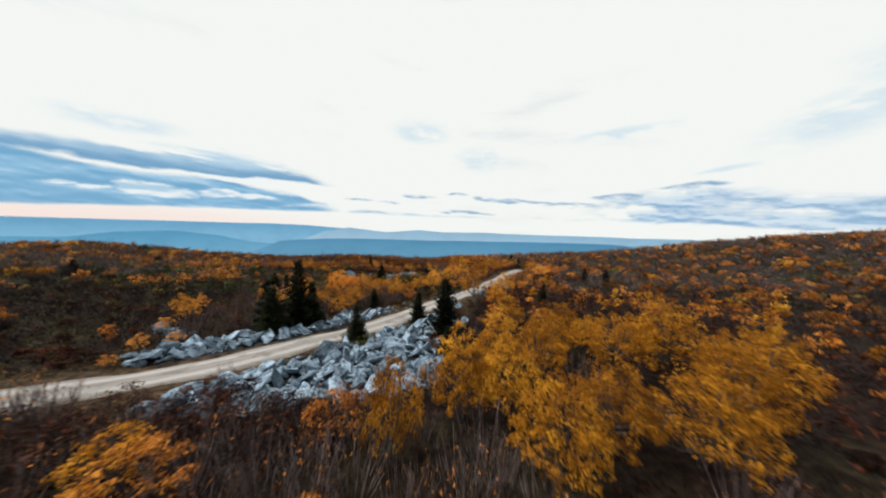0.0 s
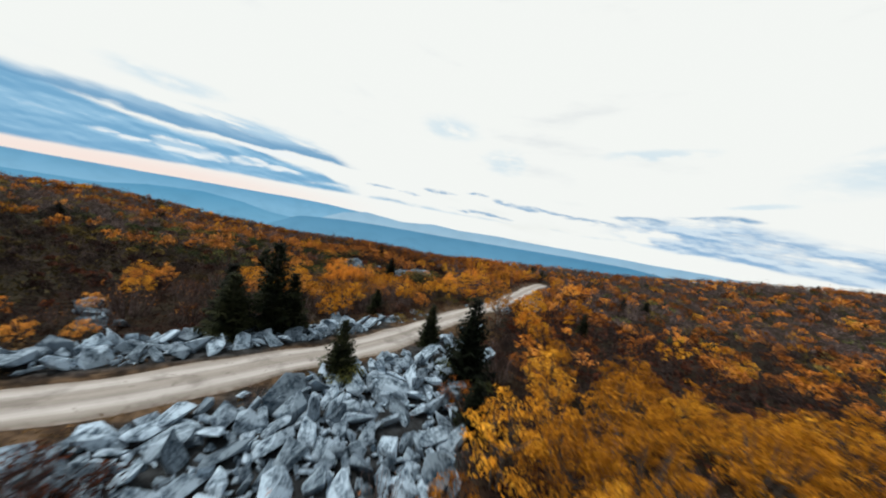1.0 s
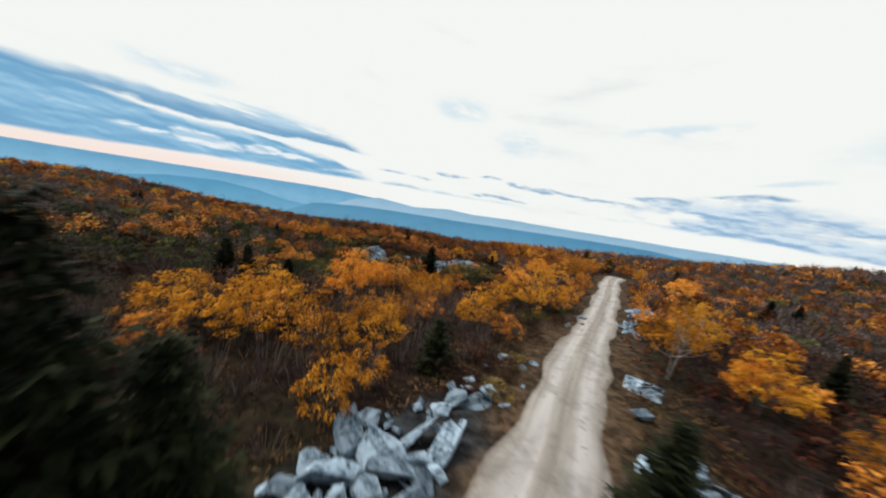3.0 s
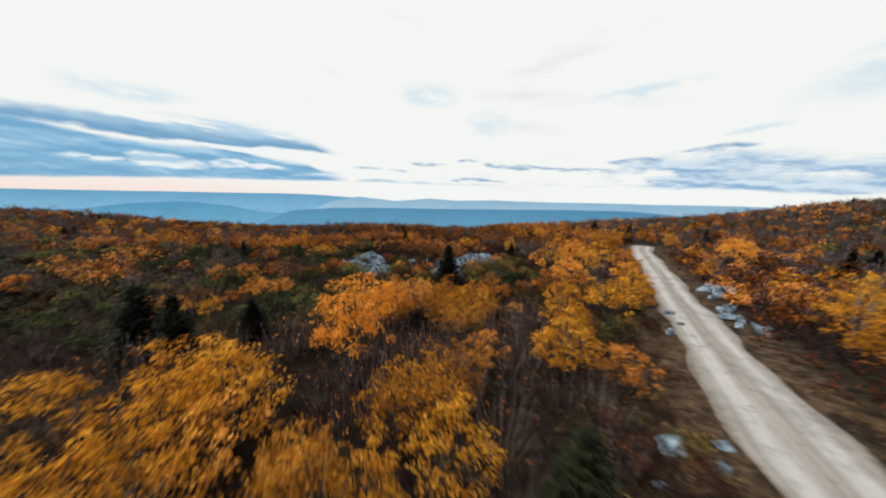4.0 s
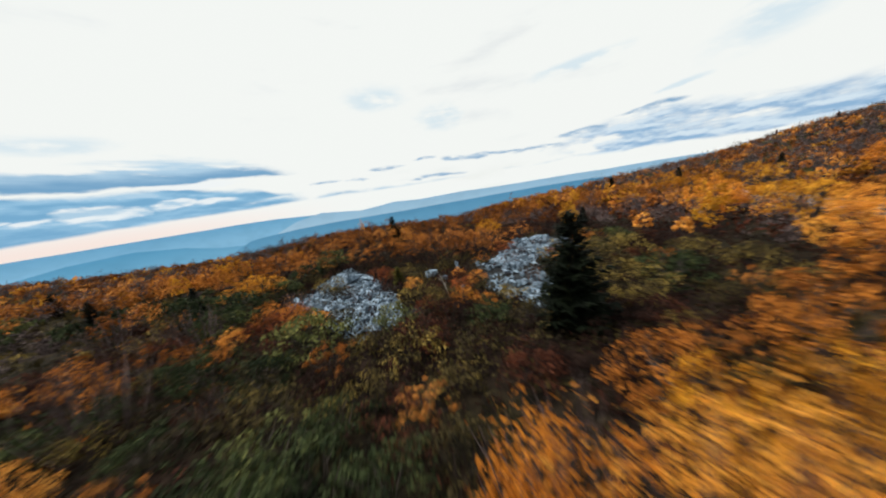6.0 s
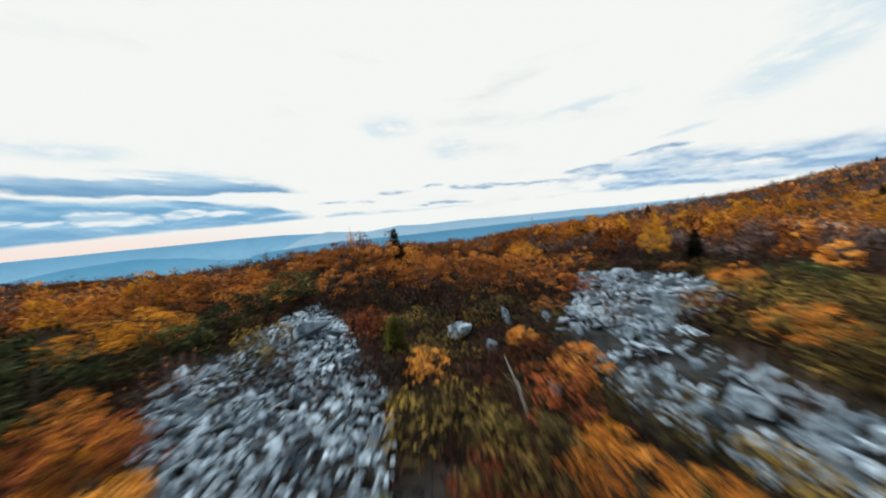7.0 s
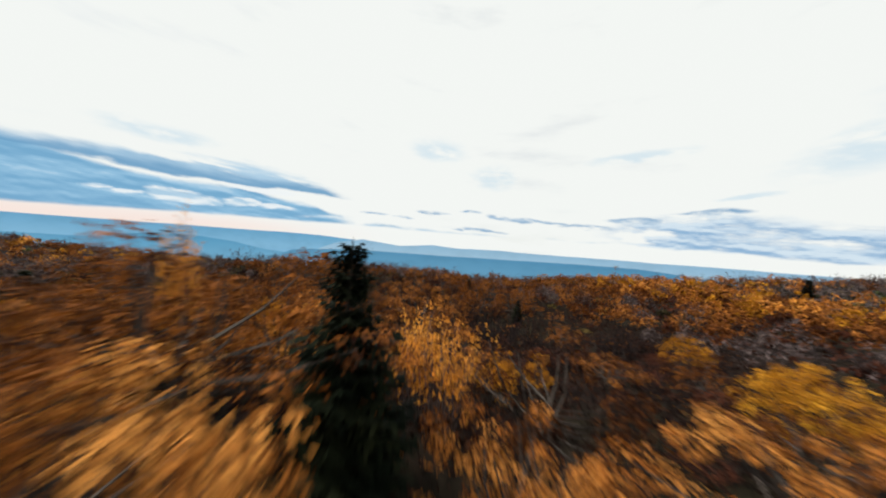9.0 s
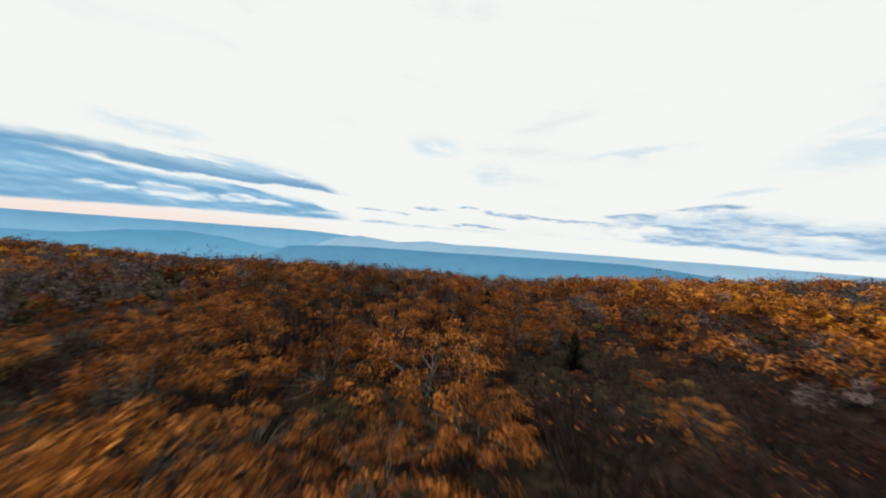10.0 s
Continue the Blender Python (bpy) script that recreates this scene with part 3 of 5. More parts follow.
# ---------------------------------------------------------------- plants


def dome_points(g, n, rx, h, base, hollow=1.6):
    """Places in the upper part of a dome of radius rx and height h."""
    a, r = g.uniform(0, 2 * math.pi, n), rx * np.sqrt(g.uniform(0, 1, n))
    top = h * (1 - 0.5 * (r / rx) ** 2)
    z = top - (top - base * h) * g.uniform(0, 1, n) ** hollow
    return np.stack([r * np.cos(a), r * np.sin(a), z], 1)


def puffs(g, c, radius, per, leaf, flat=0.72, slim=0.62):
    """Leaves set round the given clump centres, facing outwards, thickest on the upper side."""
    n = len(c) * per
    d = unit(g.normal(size=(n, 3)) + np.array([0, 0, 0.45]))
    at, rad = np.repeat(c, per, 0), np.repeat(radius, per)[:, None]
    p = at + d * rad * np.array([1, 1, flat]) * g.uniform(0.55, 1.08, (n, 1))
    return leaves_at(p, leaf, 0.25, slim, g, d)


def leafy_plant(name, label, category, h, rx, clumps, per, leaf, mat, bark, stems, seed, base=0.3, spread=0.17, thick=0.06, crown="crown", trunk="trunk", flat=0.72, hollow=1.6):
    """A broad-leaved tree or shrub: stems and limbs, and a crown of leaf clumps at their ends."""
    g = np.random.default_rng(seed)
    c = dome_points(g, clumps, rx, h, base, hollow)
    c += g.normal(0, 0.08 * rx, c.shape)
    wood = Bag()
    feet = []
    for s in range(stems):
        w = 2 * math.pi * s / stems + g.uniform(-0.5, 0.5)
        lean = g.uniform(0.15, 0.45) * rx if stems > 1 else g.uniform(0, 0.15) * rx
        d = np.array([math.cos(w), math.sin(w), 0])
        foot = d * 0.12 * (stems > 1)
        pts = [foot + np.array([0, 0, -0.15]), foot + d * lean * 0.3 + [0, 0, h * 0.28], foot + d * lean * 0.75 + g.normal(0, 0.05, 3) + [0, 0, h * 0.58], foot + d * lean + g.normal(0, 0.08, 3) + [0, 0, h * 0.86]]
        t = thick * h * 0.3
        wood.add(*tube(pts, (t, t * 0.75, t * 0.5, t * 0.2), 3))
        feet.append(np.array(pts))
    for q in c[:: max(1, clumps // 13)]:
        f = feet[int(np.argmin([abs(p[2] - q)[:2].sum() for p in feet]))]
        z0 = np.clip(q[2] * 0.62, h * 0.15, h * 0.8)
        root = np.array([np.interp(z0, f[:, 2], f[:, k]) for k in range(2)] + [z0])
        wood.add(*tube([root, (root + q) / 2 + [0, 0, -0.04 * h], q], (0.012 * h, 0.008 * h, 0.003 * h), 3))
    v, f = puffs(g, c, spread * rx * g.uniform(0.7, 1.3, clumps), per, leaf, flat)
    ob = thing(name, label, category)
    part(trunk, wood.mesh(trunk, bark), ob)
    part(crown, mesh_of(crown, v, f, mat), ob)
    return ob


def bare_plant(name, label, h, r, stems, leaves, mat, seed, twigs=TWIG_GREY):
    """A nearly leafless shrub: thin upright stems that fork, with a few leaves left."""
    g = np.random.default_rng(seed)
    wood, tips = Bag(), []
    for s in range(stems):
        w, d = g.uniform(0, 6.28), r * math.sqrt(g.uniform(0.02, 1))
        foot = np.array([0.45 * d * math.cos(w), 0.45 * d * math.sin(w), -0.1])
        head = np.array([d * math.cos(w), d * math.sin(w), h * g.uniform(0.65, 1.0) * (1 - 0.25 * (d / r) ** 2)])
        mid = (foot + head) / 2 + g.normal(0, 0.06, 3)
        wood.add(*tube([foot, mid, head], (0.018, 0.013, 0.006), 3))
        for _ in range(4):
            q = foot + (head - foot) * g.uniform(0.4, 0.95)
            e = q + (g.normal(0, 0.16, 3) + np.array([0, 0, 0.34])) * g.uniform(0.6, 1.3)
            wood.add([q - [0.007, 0, 0], q + [0.007, 0, 0], e + [0.002, 0.004, 0]], [(0, 1, 2)])
            tips.append(e)
    tips = np.array(tips)
    pts = tips[g.integers(len(tips), size=leaves)] + g.normal(0, 0.08, (leaves, 3))
    v, f = leaves_at(pts, 0.09, 0.2, r=g)
    ob = thing(name, label, "shrub")
    part("branchwork", wood.mesh("branchwork", twigs), ob)
    part("foliage", mesh_of("foliage", v, f, mat), ob)
    return ob


def spruce(label, h, seed, wide=0.3, needles=NEEDLES):
    """A spruce: trunk, whorls of drooping boughs set with needle sprays, thin leader on top."""
    g = np.random.default_rng(seed)
    wood, C, S = Bag(), [], []
    wood.add(*tube([(0, 0, -0.15), (0.01 * h, 0, 0.4 * h), (0, 0, h)], (0.022 * h, 0.014 * h, 0.003 * h), 6))
    vs, fs, n = [], [], 0
    z = 0.04 * h
    while z < 0.97 * h:
        u = z / h
        reach = wide * h * (1 - u) ** 0.8 * g.uniform(0.7, 1.15) + 0.025 * h
        count = int(8 + 6 * (1 - u))
        turn = g.uniform(0, 6.28)
        for k in range(count):
            w = turn + 2 * math.pi * k / count + g.normal(0, 0.22)
            zb = z + g.normal(0, 0.018) * h * (1 - 0.6 * u)
            d = np.array([math.cos(w), math.sin(w), 0])
            side = np.array([-d[1], d[0], 0])
            ln = reach * (g.uniform(0.6, 1.0) if g.uniform() < 0.7 else g.uniform(0.95, 1.3))
            droop = (-0.42 + 0.85 * u) * ln
            root, end = np.array([0, 0, zb]), d * ln + side * g.normal(0, 0.08) * ln + np.array([0, 0, zb + droop + 0.14 * ln])
            seg = max(3, int(7 * (1 - u) + 2))
            for i in range(seg):
                t = (i + 0.6) / seg
                q = root + (end - root) * t + np.array([0, 0, -0.16 * ln * math.sin(math.pi * t)])
                wd = (ln * 0.32 * (1 - 0.7 * t) + 0.02 * h) * g.uniform(0.7, 1.25)
                for sg in (-1, 1):
                    e = q + side * sg * wd + d * wd * g.uniform(0.5, 1.0) + np.array([0, 0, g.uniform(-0.55, 0.05) * wd])
                    b = 0.06 * ln + 0.008 * h
                    vs += [q - d * b, q + d * b + np.array([0, 0, 0.3 * b]), e + d * b * 0.3, e - d * b * 0.3]
                    fs.append((n, n + 1, n + 2, n + 3))
                    n += 4
                # sprays hanging under the bough
                e = q + d * wd * 0.4 + np.array([0, 0, -wd * g.uniform(0.3, 0.9)])
                vs += [q - d * 0.05 * ln, q + d * 0.06 * ln, e + d * 0.01 * h, e - d * 0.01 * h]
                fs.append((n, n + 1, n + 2, n + 3))
                n += 4
            vs += [end - side * 0.01 * h, end + side * 0.01 * h, end + d * 0.05 * h + side * 0.002, end + d * 0.05 * h - side * 0.002]
            fs.append((n, n + 1, n + 2, n + 3))
            n += 4
        z += h * (0.026 + 0.020 * (1 - u)) * g.uniform(0.8, 1.3)
    for k in range(3):
        w = 2.1 * k
        tip = np.array([math.cos(w), math.sin(w), 0]) * 0.012 * h
        vs += [np.array([0, 0, 0.9 * h]) - tip, np.array([0, 0, 0.9 * h]) + tip, np.array([0.003 * h, 0, 1.02 * h]), np.array([-0.003 * h, 0, 1.02 * h])]
        fs.append((n, n + 1, n + 2, n + 3))
        n += 4
    ob = thing("spruce_tree", label, "tree", "spruce trees")
    part("trunk", wood.mesh("trunk", BARK), ob)
    part("crown", mesh_of("crown", np.array(vs), fs, needles), ob)
    return ob


PROTOS = {}


def proto(key, ob, group=""):
    PROTOS.setdefault(key, []).append(ob)
    if group:
        tagged(ob, group=group)


for k in range(3):
    proto("spruce", spruce("dark green spruce with dense boughs to the ground", 5.0, 20 + k, (0.27, 0.33, 0.30)[k]))
    proto("gold", leafy_plant("birch_tree", "small birch with bright golden-yellow leaves on grey stems", "tree", 3.4, 1.35, 46, 36, 0.115, LEAF_YELLOW, BARK, 4, 30 + k, 0.34, 0.24), "golden birches")
    proto("orange", leafy_plant("maple_shrub", "bushy maple with orange autumn leaves", "shrub", 2.7, 1.45, 46, 36, 0.12, LEAF_ORANGE, BARK, 5, 40 + k, 0.3, 0.23), "orange maples")
    proto("oak", leafy_plant("oak_shrub", "scrub oak with rust-brown leaves", "shrub", 2.3, 1.9, 34, 80, 0.085, LEAF_OAK, BARK, 5, 50 + k, 0.12, 0.18, flat=0.6, hollow=1.25), "scrub oaks")
    proto("russet", leafy_plant("oak_shrub", "scrub oak with dark russet leaves", "shrub", 2.1, 1.8, 34, 80, 0.085, LEAF_RUSSET, BARK, 5, 55 + k, 0.12, 0.18, flat=0.6, hollow=1.25), "scrub oaks")
    proto("bare", bare_plant("bare_shrub", "almost leafless shrub of purple-brown twigs", 2.3, 1.25, 33, 16 + 26 * k, LEAF_OAK, 60 + k), "bare shrubs")
    proto("dark", bare_plant("bare_shrub", "leafless shrub of dark brown twigs", 2.0, 1.25, 36, 20 + 20 * k, LEAF_RUSSET, 63 + k, TWIG), "bare shrubs")
    proto("green", leafy_plant("laurel_shrub", "dark evergreen laurel with leathery leaves", "shrub", 1.35, 1.2, 34, 32, 0.12, LEAF_GREEN, BARK, 5, 70 + k, 0.1, 0.27), "laurels")
    proto("red", leafy_plant("blueberry_bush", "low blueberry bush with dull red leaves", "shrub", 0.85, 0.9, 24, 28, 0.085, LEAF_RED, TWIG, 6, 80 + k, 0.08, 0.3, crown="foliage", trunk="branchwork"), "blueberry bushes")
    proto("olive", leafy_plant("heath_bush", "low olive-brown heath bush", "shrub", 0.9, 0.95, 24, 28, 0.09, LEAF_OLIVE, TWIG, 6, 90 + k, 0.08, 0.3, crown="foliage", trunk="branchwork"), "heath bushes")
for k in range(2):
    proto("big_gold", leafy_plant("birch_tree", "broad birch clump thick with golden-yellow leaves", "tree", 5.0, 2.7, 120, 46, 0.155, LEAF_GOLD, BARK, 7, 35 + k, 0.3, 0.18), "golden birches")
    proto("big_orange", leafy_plant("maple_tree", "round-crowned maple with glowing orange leaves", "tree", 3.8, 1.9, 90, 50, 0.12, LEAF_AMBER, BARK, 5, 45 + k, 0.34, 0.18), "orange maples")
for k in range(2):
    proto("scarlet", leafy_plant("blueberry_bush", "blueberry bush with bright rust-red leaves", "shrub", 0.95, 0.9, 26, 30, 0.085, LEAF_SCARLET, TWIG, 6, 85 + k, 0.1, 0.28, crown="foliage", trunk="branchwork"), "blueberry bushes")
proto("thin_gold", bare_plant("birch_shrub", "thin birch clump of grey twigs with the last tan-gold leaves", 3.2, 1.5, 70, 2400, LEAF_AMBER, 66), "thin birches")
proto("thin_yellow", bare_plant("birch_shrub", "thin birch clump with bright golden leaves on grey twigs", 3.2, 1.5, 60, 2600, LEAF_YELLOW, 67), "thin birches")
proto("young_spruce", spruce("young spruce with bright yellow-green needles", 1.6, 27, 0.36, YOUNG_NEEDLES))
proto("pale_birch", leafy_plant("birch_tree", "birch with yellow leaves and a pale bent trunk", "tree", 5.6, 2.3, 70, 42, 0.15, LEAF_GOLD, PALE_BARK, 2, 38, 0.48, 0.19), "golden birches")
SIZE = {"spruce": (5.0, 1.4), "gold": (3.4, 1.35), "orange": (2.7, 1.45), "oak": (2.3, 1.9), "bare": (2.3, 1.25), "dark": (2.0, 1.25), "green": (1.35, 1.2), "red": (0.85, 0.9), "scarlet": (0.95, 0.9), "olive": (0.9, 0.95),
        "big_gold": (5.0, 2.7), "big_orange": (3.8, 1.9), "pale_birch": (5.6, 2.3), "young_spruce": (1.6, 0.6), "thin_gold": (3.2, 1.5), "thin_yellow": (3.2, 1.5), "russet": (2.1, 1.8), "thicket": (2.3, 1.25)}
USED, TAKEN = {}, []


def plant(key, x, y, h=None, wide=1.0, which=None, turn=None):
    """Sets one plant of a kind on the ground, h metres high."""
    pick = PROTOS[key]
    n = USED.get(key, 0)
    USED[key] = n + 1
    src = pick[(n if which is None else which) % len(pick)]
    s = (h or SIZE[key][0]) / SIZE[key][0]
    m = pose(x, y, float(land(x, y)), 0, 0, (n * 137.5) % 360 if turn is None else turn)
    if key in FIRST and src not in FIRST[key]:
        FIRST[key].append(src)
        ob = src
        ob.matrix_basis = m
    else:
        ob = copy_thing(src, m)
    ob.scale = (s * wide, s * wide, s)
    TAKEN.append((x, y, SIZE[key][1] * s * wide))
    return ob


FIRST = {k: [] for k in PROTOS}

# spruces
# near the road
for x, y, h, wide in ((-14.2, 28.9, 7.0, 0.9), (-15.6, 26.8, 4.6, 1.1), (-13.4, 30.2, 4.7, 1.0), (-17.0, 28.4, 5.0, 1.1), (0.5, 27.6, 6.0, 0.85), (-7.1, 24.6, 3.6, 0.95), (-2.5, 32.8, 3.6, 1.05), (0.8, 22.6, 2.8, 1.0),
        (33.7, 68.5, 3.6, 1.0), (16.0, 45.4, 3.2, 1.0), (-9.1, 39.7, 2.8, 1.05), (40, 71, 3.2, 1.1)):
    plant("spruce", x, y, h, wide)
# on the west heath
for x, y, h, wide in ((-24.4, 46.0, 3.6, 1.0), (-23.3, 49.4, 2.3, 1.2), (-12.4, 60.4, 3.9, 1.1), (-30.6, 68.6, 2.3, 1.0), (-26.6, 46.5, 3.9, 1.15), (-3.8, 74.8, 2.2, 1.0), (-40, 72, 2.2, 1.0)):
    plant("spruce", x, y, h, wide)
# on the far plateau and the hill
for x, y, h, wide in ((-72, 57, 3.2, 1.2), (-53, 81, 2.4, 1.1), (37.4, 92.5, 3.4, 1.1), (64, 116, 1.8, 1.1), (-42.6, 92.8, 2.6, 1), (-13.6, 99.9, 1.9, 1), (-46.3, 95.4, 2.2, 1), (-60, 87, 2.6, 1.1),
        (-86, 89, 3.4, 1.1), (-84, 86, 3, 1.1), (-82, 92, 2.8, 1), (62, 160, 2.8, 1.2), (90, 120, 1.8, 1.1), (140, 165, 2.8, 1.2), (150, 160, 3.3, 1.2), (165, 150, 2.8, 1.2),
        (-17, 108, 2.2, 1), (28, 118, 3.5, 1.1), (209, 150, 3, 1.2), (214, 147, 2.8, 1.2), (221, 147, 3, 1.3), (228, 143, 3.3, 1.2), (196, 160, 2.5, 1.3), (188, 164, 2.2, 1.3), (200, 156, 2.5, 1.3)):
    plant("spruce", x, y, h, wide)
plant("spruce", -19.95, 81.0, 3.85 - float(land(-19.95, 81.0)), 1.0)
plant("young_spruce", -19.0, 69.0, 1.15, 1.1)

# broad-leaved trees that stand out
# below the start
for x, y, h, wide in ((3.6, 18.6, 3.7, 0.75), (-1.8, 11.6, 4.4, 0.5), (1.2, 14.4, 4.0, 0.65), (3.6, 14.6, 4.1, 0.75), (4.6, 10.6, 4.2, 0.75), (6.6, 18.6, 4.2, 0.8), (14.6, 13.6, 4.2, 0.85), (12.4, 20.2, 4.4, 1.0), (17.0, 21.2, 4.9, 0.9), (8.6, 33.4, 2.6, 0.8),
        (7.6, 12.2, 4.1, 0.8), (18.4, 16.6, 4.4, 1.1), (11.2, 11.6, 4.1, 0.9), (25.4, 21.6, 3.4, 0.9)):
    plant("big_gold", x, y, h, wide)
# farther on
for x, y, h, wide in ((8.9, 23.6, 3.9, 1.0), (16.0, 23.0, 3.4, 0.95), (12.4, 24.0, 3.3, 0.8), (11.4, 27.6, 3.7, 1.0), (-3.4, 78.0, 2.6, 0.6),
        ):
    plant("big_gold", x, y, h, wide)
# east of the road
for x, y, h in ((-0.4, 16.6, 2.4), (4.2, 21.6, 3.4), (5.6, 27.0, 3.6), (5.0, 24.4, 3.2), (8.1, 36.8, 3.1), (8.0, 41.6, 3.6), (9.0, 49.0, 3.5), (7.2, 28.6, 3.0),
        (0.4, 54.5, 4.0), (2.0, 64.6, 3.6), (5.2, 68.4, 3.6), (8.6, 75, 3.4), (11.5, 81, 3.6), (14.4, 88, 3.4)):
    plant("gold", x, y, h)
# between road and heath
for x, y, h in ((-6.9, 46.0, 3.4), (-5.9, 48.4, 3.0), (-1.8, 52.6, 3.8), (-2.4, 55.6, 3.0), (-4.2, 54.6, 3.0), (-5.2, 51.6, 3.1), (-7.2, 46.6, 2.8),
        (-12.2, 34.6, 2.6), (-11.6, 36.4, 2.4), (-12.0, 40.6, 2.8), (-10.4, 53.0, 3.0), (-13.9, 39.6, 2.2),
        (-12.2, 53.8, 3.0), (-11.2, 52.4, 2.8), (-10.6, 46.8, 1.5)):
    plant("gold", x, y, h)
# west of the road
for x, y, h in ((-18.9, 42.0, 3.0), (-18.6, 38.6, 2.9), (-21.4, 43.2, 2.9), (-20.0, 40.6, 2.8), (-22.6, 38.2, 2.8), (-20.2, 38.4, 2.8),
        (-19.8, 42.7, 3.2), (-24.4, 41.2, 2.8), (-17.4, 85.4, 1.4), (-31.2, 35.0, 2.2), (-26.9, 31.0, 2.1)):
    plant("gold", x, y, h, 1.25)
for x, y in ((-28.2, 71.6), (-29.6, 71.0)):
    plant("gold", x, y, 1.7, 1.9)
for x, y, h, wide in ((-12.6, 55.4, 2.0, 1.0),):
    plant("gold", x, y, h, wide)
for x, y, h, wide in ((-9.6, 84.9, 2.0, 1.3), (-7.4, 91.8, 1.7, 1.1)):
    plant("big_gold", x, y, h, wide)
for x, y, h in ((18.2, 90.4, 3.0), (20.4, 93.6, 3.2), (17.4, 88.0, 2.6), (23.4, 95.6, 3.2), (26.6, 86.8, 3.0), (28.2, 89.0, 3.0), (26.4, 93.4, 3.2), (25.4, 84.4, 2.6), (16.0, 96.0, 3.0)):
    plant("gold", x, y, h)
plant("spruce", 25.2, 97.0, 3.6, 1.1)
for key, x, y, h in (("gold", 3.4, 58.2, 2.6), ("orange", 5.2, 61.8, 2.5), ("gold", 7.0, 65.3, 2.6), ("orange", 8.8, 69.2, 2.5), ("orange", 2.0, 56.2, 2.3), ("gold", 10.5, 72.8, 2.6), ("gold", 4.2, 60.0, 2.3)):
    plant(key, x, y, h, 1.1)
plant("thin_yellow", -10.5, 54.3, 2.4, 1.0)
plant("pale_birch", 5.2, 44.2, 4.8, 0.95, turn=40)
plant("pale_birch", 10.8, 50.2, 4.3, 1.0, turn=200)
for x, y, h, wide in ((-16.5, 47.0, 4.8, 0.75), (-16.2, 52.0, 2.9, 0.9), (8.2, 42.0, 3.2, 0.8), (24.6, 72.4, 3.6, 1.1), (29, 77.0, 3.4, 1.2), (-1.4, 60.4, 3.2, 1.0), (2.6, 70, 3.4, 1.0)):
    plant("big_orange", x, y, h, wide)
for x, y, h in ((-4.6, 45.4, 2.0), (-21.3, 23.2, 1.2), (-22.6, 21.6, 1.3), (-25.5, 27, 1.4), (-29.2, 33.2, 2.0), (-30.0, 36.2, 2.0), (-21, 36.6, 2.0), (-26.6, 55.6, 1.7), (-27.8, 56.6, 1.6), (-25.6, 56.4, 1.5), (-30.8, 59.9, 1.7), (-32.4, 58.4, 1.6), (-29.4, 61.2, 1.6), (-30.2, 53.6, 1.5), (-31.2, 51.2, 1.4), (-9.0, 56.4, 2.4), (-12.6, 56.4, 2.0),
                (-16.9, 52.6, 2.6), (-16.0, 51.8, 2.6), (-10.4, 47.2, 2.0), (-27.6, 71.8, 1.4), (-3.4, 58.6, 2.6), (-18.6, 41.0, 2.4)):
    plant("orange", x, y, h)
for x, y, h in ((-15.4, 44.6, 2.6), (-14.4, 46.2, 2.6), (-13.4, 44.4, 2.5), (-12.4, 48.6, 1.8), (-10.6, 47.4, 1.8), (-11.6, 44.4, 2.4), (-14.6, 48.2, 2.2), (-10.4, 42.2, 2.3), (-11.8, 37.4, 2.1), (-16.0, 36.8, 2.1), (-17.6, 35.4, 2.1), (-9.4, 44.8, 2.2), (-6.9, 42.8, 1.6), (-6.4, 44.4, 1.8), (-7.4, 41.2, 1.5), (-16.0, 49.6, 2.2), (-13.0, 47.8, 2.3)):
    plant("bare", x, y, h)
for x, y, h in ((-9.2, 48.8, 2.4), (-7.8, 49.6, 2.3), (-11.0, 48.4, 2.4), (-8.0, 51.6, 2.4), (-8.0, 47.4, 2.2), (-9.4, 46.6, 2.1), (-7.2, 52.8, 2.3), (-9.4, 50.4, 2.4)):
    plant("bare", x, y, h, 1.25)
for x, y, h in ((-11.4, 50.2, 2.6), (-13.4, 53.4, 2.6), (-11.9, 52.8, 2.3), (-10.0, 52.6, 2.2), (-12.7, 51.4, 2.0), (-12.9, 43.6, 2.8), (-12.0, 44.0, 2.6), (-13.6, 42.4, 2.7)):
    plant("thin_yellow", x, y, h, 1.15)

for x, y, h in ((-15.8, 40.2, 2.2), (-14.6, 53.2, 3.2), (-16.0, 53.6, 2.8), (-15.4, 51.6, 2.8), (-17.4, 51.2, 2.6)):
    plant("thin_gold", x, y, h)
for x, y, h in ((-25.6, 63.4, 0.9), (-9.6, 66.1, 1.2), (-31.7, 60.4, 1.5), (-34.4, 60.6, 1.4), (-28.4, 56.4, 0.9), (-33.0, 59.0, 1.4)):
    plant("orange", x, y, h, 1.3)

for key, x, y, h, wide in (("gold", -23.2, 64.6, 0.9, 1.4), ("orange", -24.0, 65.6, 0.9, 1.3), ("gold", -22.3, 64.3, 0.7, 1.4), ("bare", -25.4, 69.0, 0.9, 2.0), ("bare", -24.6, 67.6, 0.8, 2.0), ("bare", -21.7, 67.9, 0.8, 1.6), ("bare", -12.1, 69.0, 0.9, 1.9), ("bare", -8.6, 69.6, 0.8, 2.0), ("gold", -15.5, 64.1, 0.7, 1.1), ("orange", -15.0, 65.9, 0.5, 1.4), ("gold", -29.6, 73.0, 1.6, 1.7)):
    plant(key, x, y, h, wide)
plant("orange", -29.7, 51.2, 1.7, 1.2)
plant("bare", -28.8, 52.4, 2.7, 1.3)
plant("bare", -30.2, 52.6, 2.5, 1.2)
plant("gold", -27.4, 51.4, 1.7, 0.9)
plant("olive", -23.4, 49.6, 1.1, 1.1)
